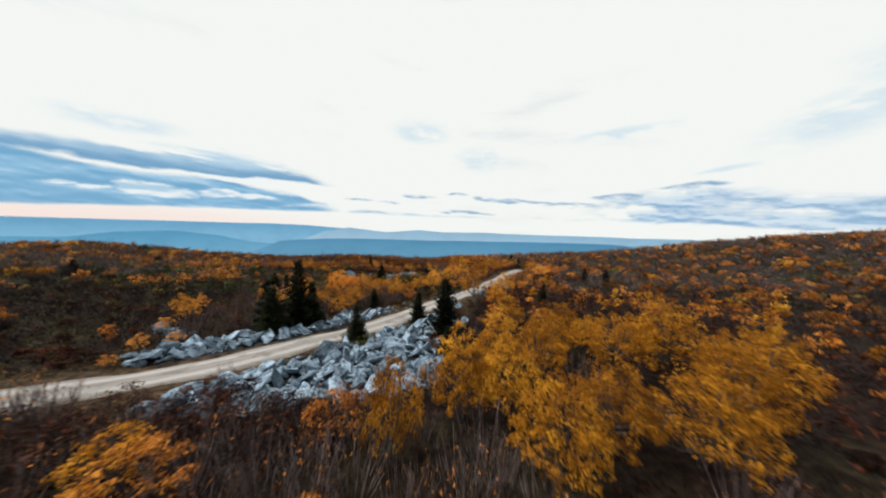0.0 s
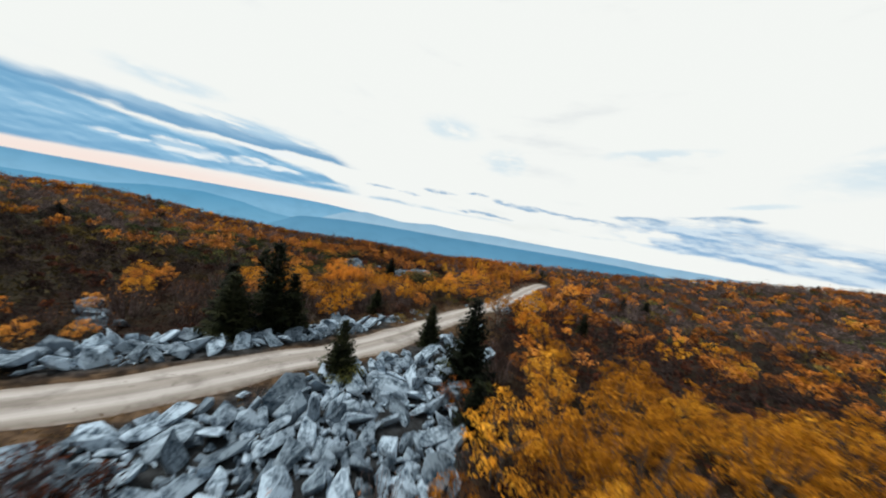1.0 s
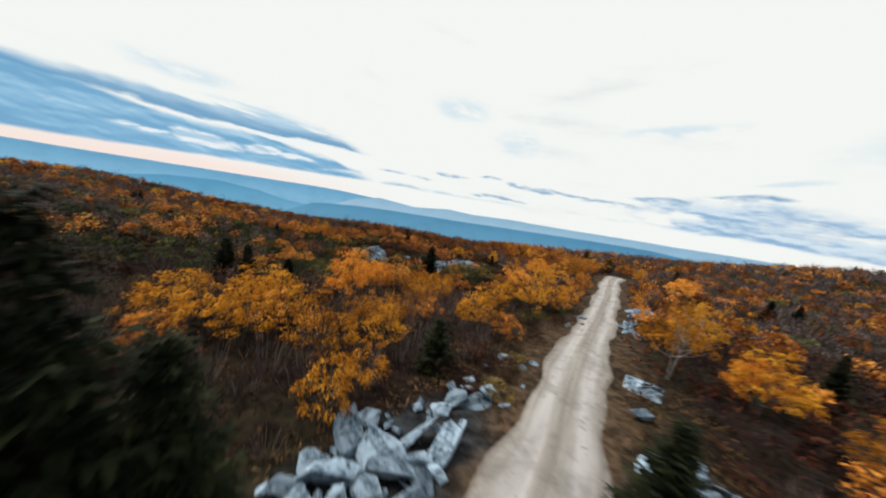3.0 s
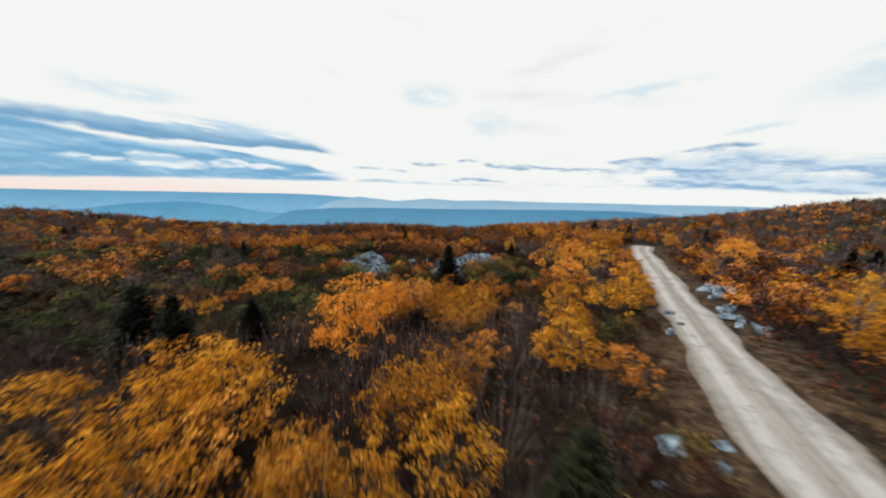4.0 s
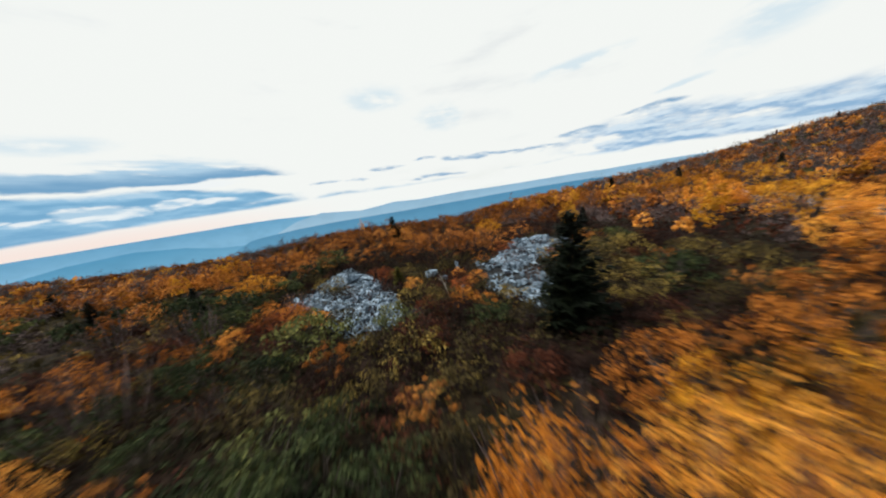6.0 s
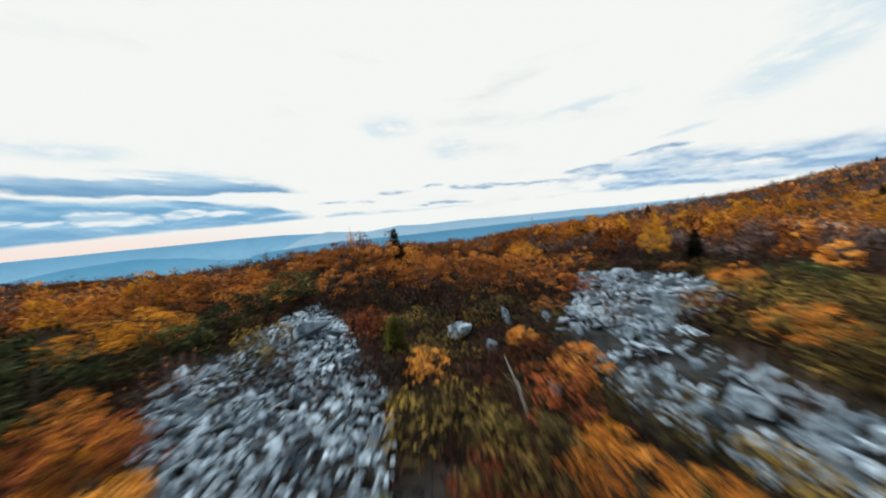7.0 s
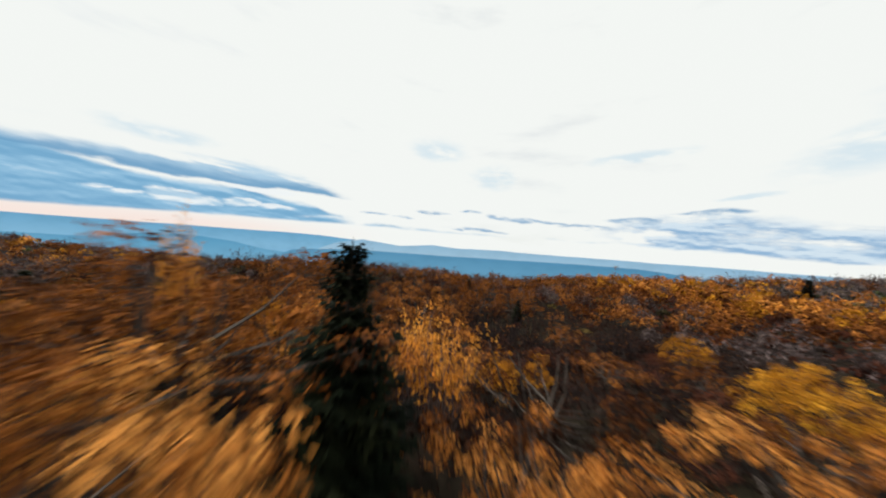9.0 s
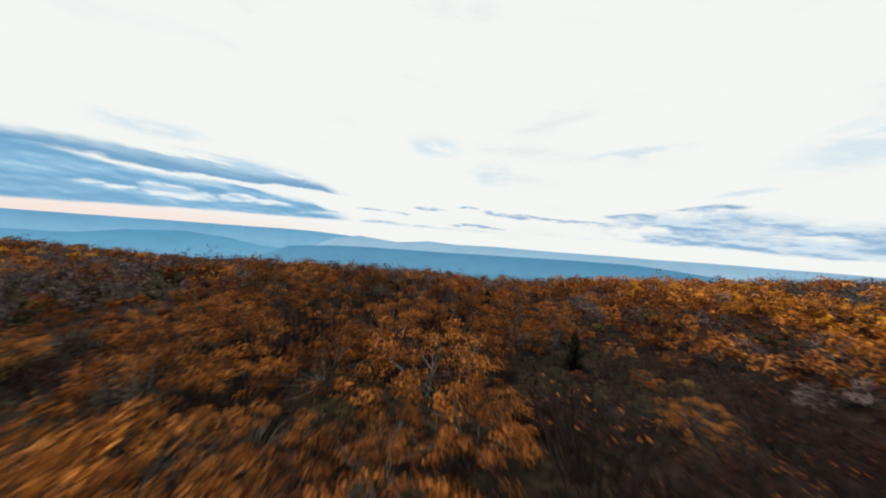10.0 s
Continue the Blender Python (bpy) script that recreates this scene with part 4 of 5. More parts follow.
TAKEN.extend([(-16.9, 69.7, 1.0), (-15.2, 70.5, 0.8), (-13.8, 70.2, 0.8), (-13.4, 68.8, 0.8), (-16.2, 68.4, 0.7)])

# rounded oaks on the mound
for x, y, top, wide in ((-21.8, 80.6, 3.7, 1.1), (-23.4, 81.4, 3.5, 1.1), (-21.2, 78.6, 3.2, 0.95), (-22.8, 78.6, 3.3, 1.15), (-25.0, 79.4, 3.1, 1.1), (-24.8, 82.4, 3.1, 1.0), (-27.0, 80.6, 2.9, 1.1), (-17.8, 80.6, 2.1, 0.9), (-16.6, 79.2, 2.1, 1.0), (-14.4, 80.2, 2.4, 1.1), (-20.4, 79.0, 2.75, 0.7), (-19.3, 78.4, 2.2, 0.7)):
    plant("oak", x, y, top - float(land(x, y)), wide)
for x, y, top in ((-20.4, 75.9, 2.2), (-18.2, 76.4, 2.1), (-16.0, 76.8, 2.0), (-22.6, 75.8, 2.2), (-25.0, 76.4, 2.3), (-13.8, 77.6, 1.8), (-11.6, 78.6, 1.7), (-27.4, 76.6, 2.2), (-29.6, 77.4, 2.2)):
    plant("oak", x, y, top - float(land(x, y)), 1.2)
for x, y, h in ((-19.3, 86.6, 1.6), (-20.4, 88.6, 1.6)):
    plant("oak", x, y, h, 1.25)
plant("gold", -17.0, 86.6, 1.4, 0.8)
plant("gold", -15.9, 86.4, 1.4, 0.8)
plant("thin_gold", -18.9, 83.2, 2.4, 0.9)
for x, y, h in ((-15.2, 75.2, 1.2), (-13.4, 75.0, 1.1), (-12.0, 74.4, 1.1), (-13.0, 76.4, 1.3), (-11.0, 76.0, 1.3)):
    plant("oak", x, y, h, 1.5)

# dark laurels on the west heath
for x, y, h in ((-19.5, 53.5, 1.2), (-20.8, 52.4, 1.2), (-20.6, 54.6, 1.3), (-22.0, 53.6, 1.2), (-21.8, 55.6, 1.1), (-23.2, 54.8, 1.3), (-19.6, 56.0, 1.1), (-23.4, 52.4, 1.2), (-18.4, 55.6, 1.0), (-20.8, 56.8, 1.1), (-24.6, 53.6, 1.2)):
    plant("green", x, y, h, 1.15)
# dark brush along the west edge of the road
g = np.random.default_rng(77)
for i in range(46):
    y = g.uniform(36.5, 58)
    x = float(np.interp(y, ROAD_LINE[:, 1], ROAD_LINE[:, 0])) - g.uniform(3.0, 6.2)
    plant(str(g.choice(["dark", "red", "green", "olive", "bare"], p=(0.36, 0.26, 0.14, 0.08, 0.16))), x, y, g.uniform(0.45, 0.95), g.uniform(1.0, 1.6))

# heath between the two stone slopes
for x, y, h in ((-20.4, 71.4, 0.8), (-19.9, 70.4, 0.8), (-17.2, 63.2, 0.8), (-15.2, 67.0, 0.8), (-11.4, 72.8, 0.9), (-23.3, 64.9, 0.8), (-24.6, 65.8, 0.8), (-24.4, 63.8, 0.9), (-9.0, 68.8, 0.8), (-15.6, 65.4, 0.8)):
    plant("scarlet", x, y, h, 1.15)
for x, y, h in ((-17.8, 69.9, 0.75), (-18.9, 71.0, 0.7), (-17.8, 65.2, 0.8), (-16.8, 64.0, 0.8), (-15.8, 71.2, 0.9), (-14.8, 64.2, 0.9), (-13.6, 60.6, 0.9), (-9.0, 67.6, 1.1),
        (-8.0, 66.2, 1.1), (-7.2, 68.2, 1.0), (-8.6, 64.6, 1.1), (-6.2, 66.8, 1.1), (-22.4, 67.6, 0.8), (-23.6, 70.6, 0.8)):
    plant("olive", x, y, h, 1.15)
for x, y, h in ((-9.6, 66.2, 0.9), (-10.2, 64.8, 0.9), (-9.2, 63.6, 1.0), (-10.4, 63.2, 0.8)):
    plant("olive", x, y, h, 1.2)
for x, y, h in ((-24.6, 75.6, 1.4), (-26.4, 74.0, 1.3), (-27.8, 72.0, 1.3), (-5.2, 69.2, 1.2)):
    plant("green", x, y, h, 1.15)
for x, y, h in ((-17.0, 71.8, 1.1), (-15.4, 71.4, 1.1), (-18.0, 74.0, 1.3), (-13.4, 73.4, 1.2), (-16.2, 73.4, 1.2), (-14.6, 74.6, 1.3), (-19.6, 73.8, 1.1), (-11.8, 74.6, 1.2), (-10.9, 70.4, 0.9), (-10.2, 68.2, 0.9), (-8.6, 73.0, 0.8)):
    plant("dark", x, y, h, 1.9)
for x, y, h in ((-22.1, 63.8, 0.8), (-25.8, 66.6, 1.0), (-14.9, 63.0, 0.7), (-15.4, 68.2, 0.65), (-15.8, 63.4, 0.9), (-14.6, 66.4, 0.8), (-6.6, 70.2, 1.2), (-18.0, 67.0, 0.8)):
    plant("orange", x, y, h, 1.3)

for key, x, y, h in (("gold", -11.2, 9.6, 2.4), ("bare", -13.6, 8.6, 2.2), ("orange", -9.9, 9.2, 2.3), ("bare", -12.6, 10.2, 2.0), ("bare", -16.8, 12.1, 2.4), ("bare", -15.4, 12.2, 2.0), ("bare", -18.2, 11.6, 2.5), ("bare", -20.0, 11.2, 2.5), ("bare", -17.6, 12.5, 2.4), ("bare", -19.2, 12.2, 2.5), ("bare", -21.4, 11.8, 2.5), ("bare", -22.8, 11.2, 2.4), ("bare", -16.2, 11.0, 2.4), ("red", -18.8, 10.4, 1.6), ("red", -14.6, 10.2, 1.6), ("bare", -14.4, 11.4, 2.0), ("bare", -3.0, 10.2, 2.7), ("bare", -4.2, 9.4, 2.6), ("bare", -5.4, 8.6, 2.5), ("bare", -7.4, 8.6, 2.4), ("orange", -4.6, 13.0, 2.2), ("red", -9.8, 14.4, 1.2), ("scarlet", -12.0, 14.4, 1.3), ("bare", -4.6, 15.2, 1.6), ("bare", -6.6, 14.8, 1.5), ("bare", -2.6, 16.6, 1.8), ("bare", -11.6, 11.0, 2.1), ("bare", -12.8, 11.8, 1.9), ("bare", -9.6, 11.2, 2.2), ("red", -10.4, 12.4, 1.5), ("bare", -8.4, 12.0, 2.1), ("bare", -7.4, 11.0, 2.3), ("red", -6.6, 12.8, 1.6),
                     ("bare", -13.8, 10.4, 1.9), ("red", -11.2, 13.4, 1.3), ("bare", -5.4, 11.6, 2.2), ("red", -15.2, 11.4, 1.3), ("red", -13.6, 13.0, 1.1), ("bare", -8.8, 9.6, 2.2), ("red", -8.4, 13.6, 1.2), ("bare", -5.2, 13.6, 1.8), ("bare", -3.8, 12.6, 2.2), ("bare", -6.4, 10.0, 2.3)):
    plant(key, x, y, h, 1.25)

for x, y, h in ((-6.5, 24.3, 1.0), (-7.6, 25.3, 0.9), (1.3, 26.8, 0.9), (-0.2, 28.4, 1.0)):
    plant("green", x, y, h, 1.3)

# thin sapling whose top stands free above the road
plant("bare", -11.0, 14.7, 2.7, 0.45)
plant("thin_gold", -23.2, 82.1, 4.0 - float(land(-23.2, 82.1)), 0.3)

LANE = spline(np.array([(0, -4), (0, 0), (-1.7, 8.3), (-4.5, 17), (-9.8, 28.4), (-12.2, 34), (-15, 42.5), (-16.5, 48.8), (-17.8, 59), (-18, 69.3), (-18.7, 77.4), (-20, 85.4), (-21, 100)], float), 1.0)
LANE_Z = np.interp(LANE[:, 1], [0, 12, 20, 30, 38, 42, 47, 49, 58, 65, 85, 100], [12, 11.4, 10, 8.7, 8, 7.3, 6.2, 5.8, 4.3, 3.85, 3.9, 4.2])
ROAD_X = lambda y: np.interp(y, ROAD_LINE[:, 1], ROAD_LINE[:, 0])


def patch(x, y, size, seed):
    """Smooth irregular field between about -1 and 1 with lumps of the given size."""
    r = np.random.default_rng(seed)
    v = 0.0
    for k in range(7):
        a, f, ph = r.uniform(0, 6.28), r.uniform(0.6, 1.5) * 3.0 / size, r.uniform(0, 6.28)
        v = v + np.sin(f * (x * math.cos(a) + y * math.sin(a)) + ph)
    return v / 2.6


def canopy(x, y):
    """Height that the crowns on the mound and round it reach."""
    return 2.95 + 0.8 * math.exp(-(((x + 21.8) / 3.2) ** 2) - ((y - 80.5) / 3.6) ** 2) - (0.8 if y > 84 and x < -21.5 else 0)


def kinds(x, y):
    """How often each plant grows at a place: bright kinds stand in clumps, dull ones between."""
    if y > (74 if -25 < x < -14 else 76 if x < -14 else 78.5) + 1.2 * math.sin(x * 0.2) and x < ROAD_X(y) - 3:
        if x > -18.5 and x < 2 and y < 98:
            k = {"oak": 0.22, "orange": 0.04, "bare": 0.50, "red": 0.22, "gold": 0.02}
        else:
            k = {"oak": 0.74, "orange": 0.08, "bare": 0.08, "gold": 0.10} if x > -45 else {"oak": 0.42, "olive": 0.3, "bare": 0.2, "orange": 0.04, "gold": 0.04}
    elif x > ROAD_X(y):
        if y < 50:
            k = {"gold": 0.035, "orange": 0.02, "bare": 0.60, "oak": 0.10, "red": 0.24}
        else:
            k = {"orange": 0.08, "oak": 0.22, "russet": 0.16, "gold": 0.05, "bare": 0.49}
    elif y < 46 and x < -20:
        k = {"bare": 0.53, "red": 0.41, "olive": 0.05, "orange": 0.012}
    elif y < 34:
        k = {"bare": 0.68, "red": 0.27, "olive": 0.05}
    elif x < -21 and y > 44:
        k = {"green": 0.36, "olive": 0.22, "orange": 0.05, "red": 0.05, "bare": 0.20, "oak": 0.12} if x > -38 else {"green": 0.22, "olive": 0.36, "orange": 0.03, "red": 0.10, "bare": 0.16, "oak": 0.13}
    elif y > 57 and x < -3:
        k = {"olive": 0.34, "red": 0.32, "green": 0.14, "oak": 0.14, "orange": 0.06}
    elif -14 < x < 0 and 35 < y < 57:
        k = {"bare": 0.78, "red": 0.10, "oak": 0.09, "orange": 0.03}
    else:
        k = {"bare": 0.62, "gold": 0.10, "orange": 0.15, "oak": 0.13}
    if (y > 89 or (y > 82 and x > -18)) and x < 12 and "oak" in k:
        k["russet"] = k.pop("oak")
        if -60 < x < 2:
            k["russet"] = 0.5 * (k["russet"] + k.pop("gold", 0) + k.pop("orange", 0))
            k["bare"] = k.get("bare", 0) + 0.2
            k["red"] = k.get("red", 0) + 0.22
            k["olive"] = 0.05
    if x < -3 and 56 < y < 74:
        k.pop("orange", 0)
        if x < -21:
            k["oak"] = 0.2
            k["red"] = 0.12
    glow = 3.2 if patch(x, y, 7.0, 3) > 0.28 else 0.35
    shade = 2.2 if patch(x, y, 10.0, 4) > 0.2 else 0.7
    gain = {"gold": glow, "orange": glow, "green": shade, "bare": shade}
    return {q: v * gain.get(q, 1.0) for q, v in k.items()}


def scatter(spacing, x0, x1, y0, y1, seed, clear=3.3):
    g = np.random.default_rng(seed)
    x, y = np.meshgrid(np.arange(x0, x1, spacing), np.arange(y0, y1, spacing))
    x = x.ravel() + g.uniform(-0.5, 0.5, x.size) * spacing
    y = y.ravel() + g.uniform(-0.5, 0.5, x.size) * spacing
    keep = to_line(x, y) > clear
    return x[keep], y[keep], g


def in_fields(x, y):
    hit = np.zeros(len(x), bool)
    for f in FIELDS:
        hit |= inside(x, y, f)
    return hit


BRUSH = {}


def brush(key, x, y, r, h, n, size):
    BRUSH.setdefault(key, []).append((x, y, r, h, n, size))


def grow():
    """Fills the heath: single plants along the lane, joined brush farther off."""
    x, y, g = scatter(1.95, -38, 26, 3, 112, 5)
    d = to_line(x, y, LANE)
    stony = in_fields(x, y)
    taken = np.array(TAKEN)
    cap = {}
    for i in range(len(x)):
        if d[i] > 15:
            continue
        if stony[i] and g.uniform() > (0.05 if y[i] < 60 else 0.34):
            continue
        k = kinds(x[i], y[i])
        key = g.choice(list(k), p=np.array(list(k.values())) / sum(k.values()))
        if stony[i]:
            key = g.choice(["olive", "red", "bare", "bare"])
        gap = np.hypot(taken[:, 0] - x[i], taken[:, 1] - y[i]) - taken[:, 2] * 0.75
        if gap.min() < 0.5 * SIZE[key][1]:
            continue
        h = SIZE[key][0] * g.uniform(0.5, 1.2) * (1.25 if key == "green" else 1.0)
        if stony[i]:
            h *= 0.5
        j = int(np.argmin((LANE[:, 0] - x[i]) ** 2 + (LANE[:, 1] - y[i]) ** 2))
        if y[i] > 72 and x[i] < -27:
            h *= 0.6
        if y[i] > 73 and x[i] > -16 and x[i] < -4:
            h = min(h * 0.7, 1.4)
        if y[i] > 74 and x[i] < -4 and key == "bare":
            key = "dark"
        if ((y[i] > 73 and x[i] < -23) or (y[i] > 86 and x[i] < -20)) and key == "oak" and g.uniform() < 0.5:
            key = "russet"
        if y[i] > 74 and x[i] < -13:
            if key in ("oak", "russet"):
                h = 2.2 * g.uniform(0.8, 1.25)
            h = min(h, canopy(x[i], y[i]) - float(land(x[i], y[i])))
        if key == "oak" and 56 < y[i] < 74 and x[i] < -3:
            h *= 0.5
        if d[i] < 4.5:
            h = min(h, LANE_Z[j] - (1.25 if d[i] < 2.8 else 0.8) - float(land(x[i], y[i])))
        if h < 0.4:
            continue
        if to_line(x[i], y[i])[0] < 4.4 and h > 1.2:
            h *= 0.55
        cap[key] = cap.get(key, 0) + 1
        if cap[key] > 290:
            brush(key, x[i], y[i], SIZE[key][1] * h / SIZE[key][0], h, 400, 0.15)
        else:
            plant(str(key), float(x[i]), float(y[i]), float(h), float(g.uniform(0.9, 1.2)))
    # close oak thicket on the mound
    x, y, g = scatter(1.25, -27, -6, 73.5, 96, 25)
    taken = np.array(TAKEN)
    for i in range(len(x)):
        if np.min(np.hypot(taken[:, 0] - x[i], taken[:, 1] - y[i]) - taken[:, 2] * 0.7) < 0.4 or in_fields(x[i:i + 1], y[i:i + 1])[0]:
            continue
        key = str(g.choice(["red", "dark", "green"], p=(0.4, 0.42, 0.18))) if y[i] < (74.6 if x[i] < -14 else 76.2) else str(g.choice(["oak" if y[i] < 82 or (x[i] < -18 and y[i] < 87) else "russet", "dark", "russet", "red"], p=(0.24, 0.44, 0.04, 0.28) if y[i] < 82.5 and x[i] < -14 else (0.28, 0.30, 0.12, 0.30) if x[i] < -17 else (0.08, 0.48, 0.04, 0.40)))
        h = (g.uniform(0.9, 1.7) if key == "oak" else g.uniform(0.6, 1.25)) * (0.7 if key == "red" else 1.0)
        cap[key] = cap.get(key, 0) + 1
        if cap[key] > 290:
            brush(key, x[i], y[i], SIZE[key][1] * 0.6, h, 400, 0.13)
        else:
            plant(key, float(x[i]), float(y[i]), float(h), 1.5)
    # low heath among the stones
    x, y, g = scatter(1.25, -34, -2, 54, 77, 15)
    d = to_line(x, y, LANE)
    stony = in_fields(x, y)
    taken = np.array(TAKEN)
    for i in np.where((d < 15) & ~stony)[0]:
        if x[i] > -6 and y[i] < 60:
            continue
        gap = np.hypot(taken[:, 0] - x[i], taken[:, 1] - y[i]) - taken[:, 2] * 0.7
        if gap.min() < 0.35:
            continue
        key = str(g.choice(["olive", "red", "green", "orange", "oak"], p=(0.26, 0.50, 0.12, 0.04, 0.08)))
        cap[key] = cap.get(key, 0) + 1
        h = SIZE[key][0] * g.uniform(0.6, 1.1) * (0.4 if key in ("orange", "oak") else 0.7 if key == "green" else 1)
        if cap[key] > 290:
            brush(key, x[i], y[i], SIZE[key][1] * h / SIZE[key][0], h, 400, 0.11)
        else:
            plant(key, float(x[i]), float(y[i]), float(h), float(g.uniform(0.9, 1.2)))
    # middle distance
    x, y, g = scatter(2.1, -75, 60, -6, 140, 6)
    d = to_line(x, y, LANE)
    stony = in_fields(x, y)
    taken = np.array(TAKEN)
    for i in np.where((d > 15) & (d < 46) & ~stony)[0]:
        if np.min(np.hypot(taken[:, 0] - x[i], taken[:, 1] - y[i]) - taken[:, 2] * 0.7) < 0.5:
            continue
        k = kinds(x[i], y[i])
        key = str(g.choice(list(k), p=np.array(list(k.values())) / sum(k.values())))
        s = g.uniform(0.5, 1.4)
        if key == "bare" and y[i] < 52:
            key = "thicket"
        brush(key, x[i], y[i], SIZE[key][1] * s * 0.76, SIZE[key][0] * (0.25 + 0.65 * s), *((260, 0.20) if d[i] < 26 else (168, 0.27)))
    # far plateau and the hill
    for spacing, near, far, size, n, leaf in ((2.9, 46, 105, 1.5, 180, 0.32), (4.0, 105, 400, 2.2, 96, 0.58)):
        x, y, g = scatter(spacing, -230, 330, -10, 250, 8)
        d = to_line(x, y, LANE)
        seen = (np.abs(np.arctan2(x, y + 25)) < 1.25) & (d >= near) & (d < far) & (land(x, y) > -24)
        for i in np.where(seen)[0]:
            w = math.sin(x[i] * 0.051 + 1) + math.sin(y[i] * 0.063 + x[i] * 0.027)
            if x[i] < -36 and y[i] < 92:
                p = (0.07, 0.02, 0.02, 0.55, 0.24, 0.10)
            else:
                p = (0.46, 0.07, 0.10, 0.27, 0.07, 0.03) if w > -0.5 else (0.30, 0.03, 0.03, 0.45, 0.14, 0.05)
                if x[i] > ROAD_X(y[i]):
                    p = (0.30, 0.03, 0.03, 0.50, 0.08, 0.06)
                if y[i] < 46 and x[i] < -20:
                    p = (0.10, 0.03, 0.02, 0.66, 0.11, 0.08)
            key = str(g.choice(["oak", "orange", "gold", "bare", "olive", "green"], p=p))
            s = g.uniform(0.5, 1.3)
            if key == "bare" and y[i] < 60:
                key = "thicket"
            if key == "oak" and ((y[i] > 84 and x[i] < 12) or (x[i] > ROAD_X(y[i]) and g.uniform() < 0.45)):
                key = "russet"
            brush(key, x[i], y[i], size * s, 2.4 * (0.25 + 0.75 * s) * (0.5 if key in ("olive", "green") else 1), n, leaf)


LEAF_OF = {"gold": LEAF_GOLD, "orange": LEAF_ORANGE, "oak": LEAF_OAK, "bare": TWIG_GREY, "thicket": TWIG, "dark": TWIG, "russet": LEAF_RUSSET, "green": LEAF_GREEN, "red": LEAF_RED, "olive": LEAF_OLIVE}
BRUSH_LABEL = {"gold": "brush with golden autumn leaves across the plateau", "orange": "brush with orange autumn leaves across the plateau", "oak": "rust-brown scrub oak thicket covering the plateau", "bare": "leafless grey-brown thicket", "thicket": "dark leafless thicket on the slopes", "dark": "dark brown leafless thicket round the mound", "russet": "dark russet scrub oak covering the plateau",
               "green": "dark evergreen laurel thicket", "red": "low dull red blueberry heath", "olive": "low olive-brown heath"}


def build_brush():
    for key, rows in BRUSH.items():
        g = np.random.default_rng(300 + len(key))
        V = []
        tone = []
        for n in sorted({r[4] for r in rows}):
            a = np.array([r for r in rows if r[4] == n])
            m, k = len(a), {400: 20, 260: 20, 168: 12, 180: 9, 96: 6}[n]
            at = np.repeat(a, k, 0)
            c = dome_points(g, m * k, 0.85, 0.9, 0.3, 2.0) * np.stack([at[:, 2], at[:, 2], at[:, 3]], 1)
            c[:, 0] += at[:, 0]
            c[:, 1] += at[:, 1]
            c[:, 2] += np.repeat(land(a[:, 0], a[:, 1]), k)
            rad = at[:, 2] * (0.27 if k > 12 else 0.36) * g.uniform(0.7, 1.25, len(at))
            if key in ("bare", "thicket", "dark"):
                v, _ = leaves_at(np.repeat(c, n // k, 0) + g.normal(0, 0.32, (m * n, 3)) * np.repeat(rad, n // k)[:, None] * 2, np.repeat(at[:, 5], n // k) * 1.3, -0.2, 0.2, g)
            else:
                v, _ = puffs(g, c, rad, n // k, np.repeat(at[:, 5], n // k))
            V.append(v)
            tone.append(np.repeat(g.uniform(0, 1, m), n * 3))
        V = np.concatenate(V)
        me = mesh_of(f"{key}_brush", V, np.arange(len(V)).reshape(-1, 3), LEAF_OF[key])
        me.attributes.new("plant", "FLOAT", "POINT").data.foreach_set("value", np.concatenate(tone).astype(np.float32))
        tagged(new(f"{key}_brush", me), BRUSH_LABEL[key], "brush", kind="stuff")


grow()


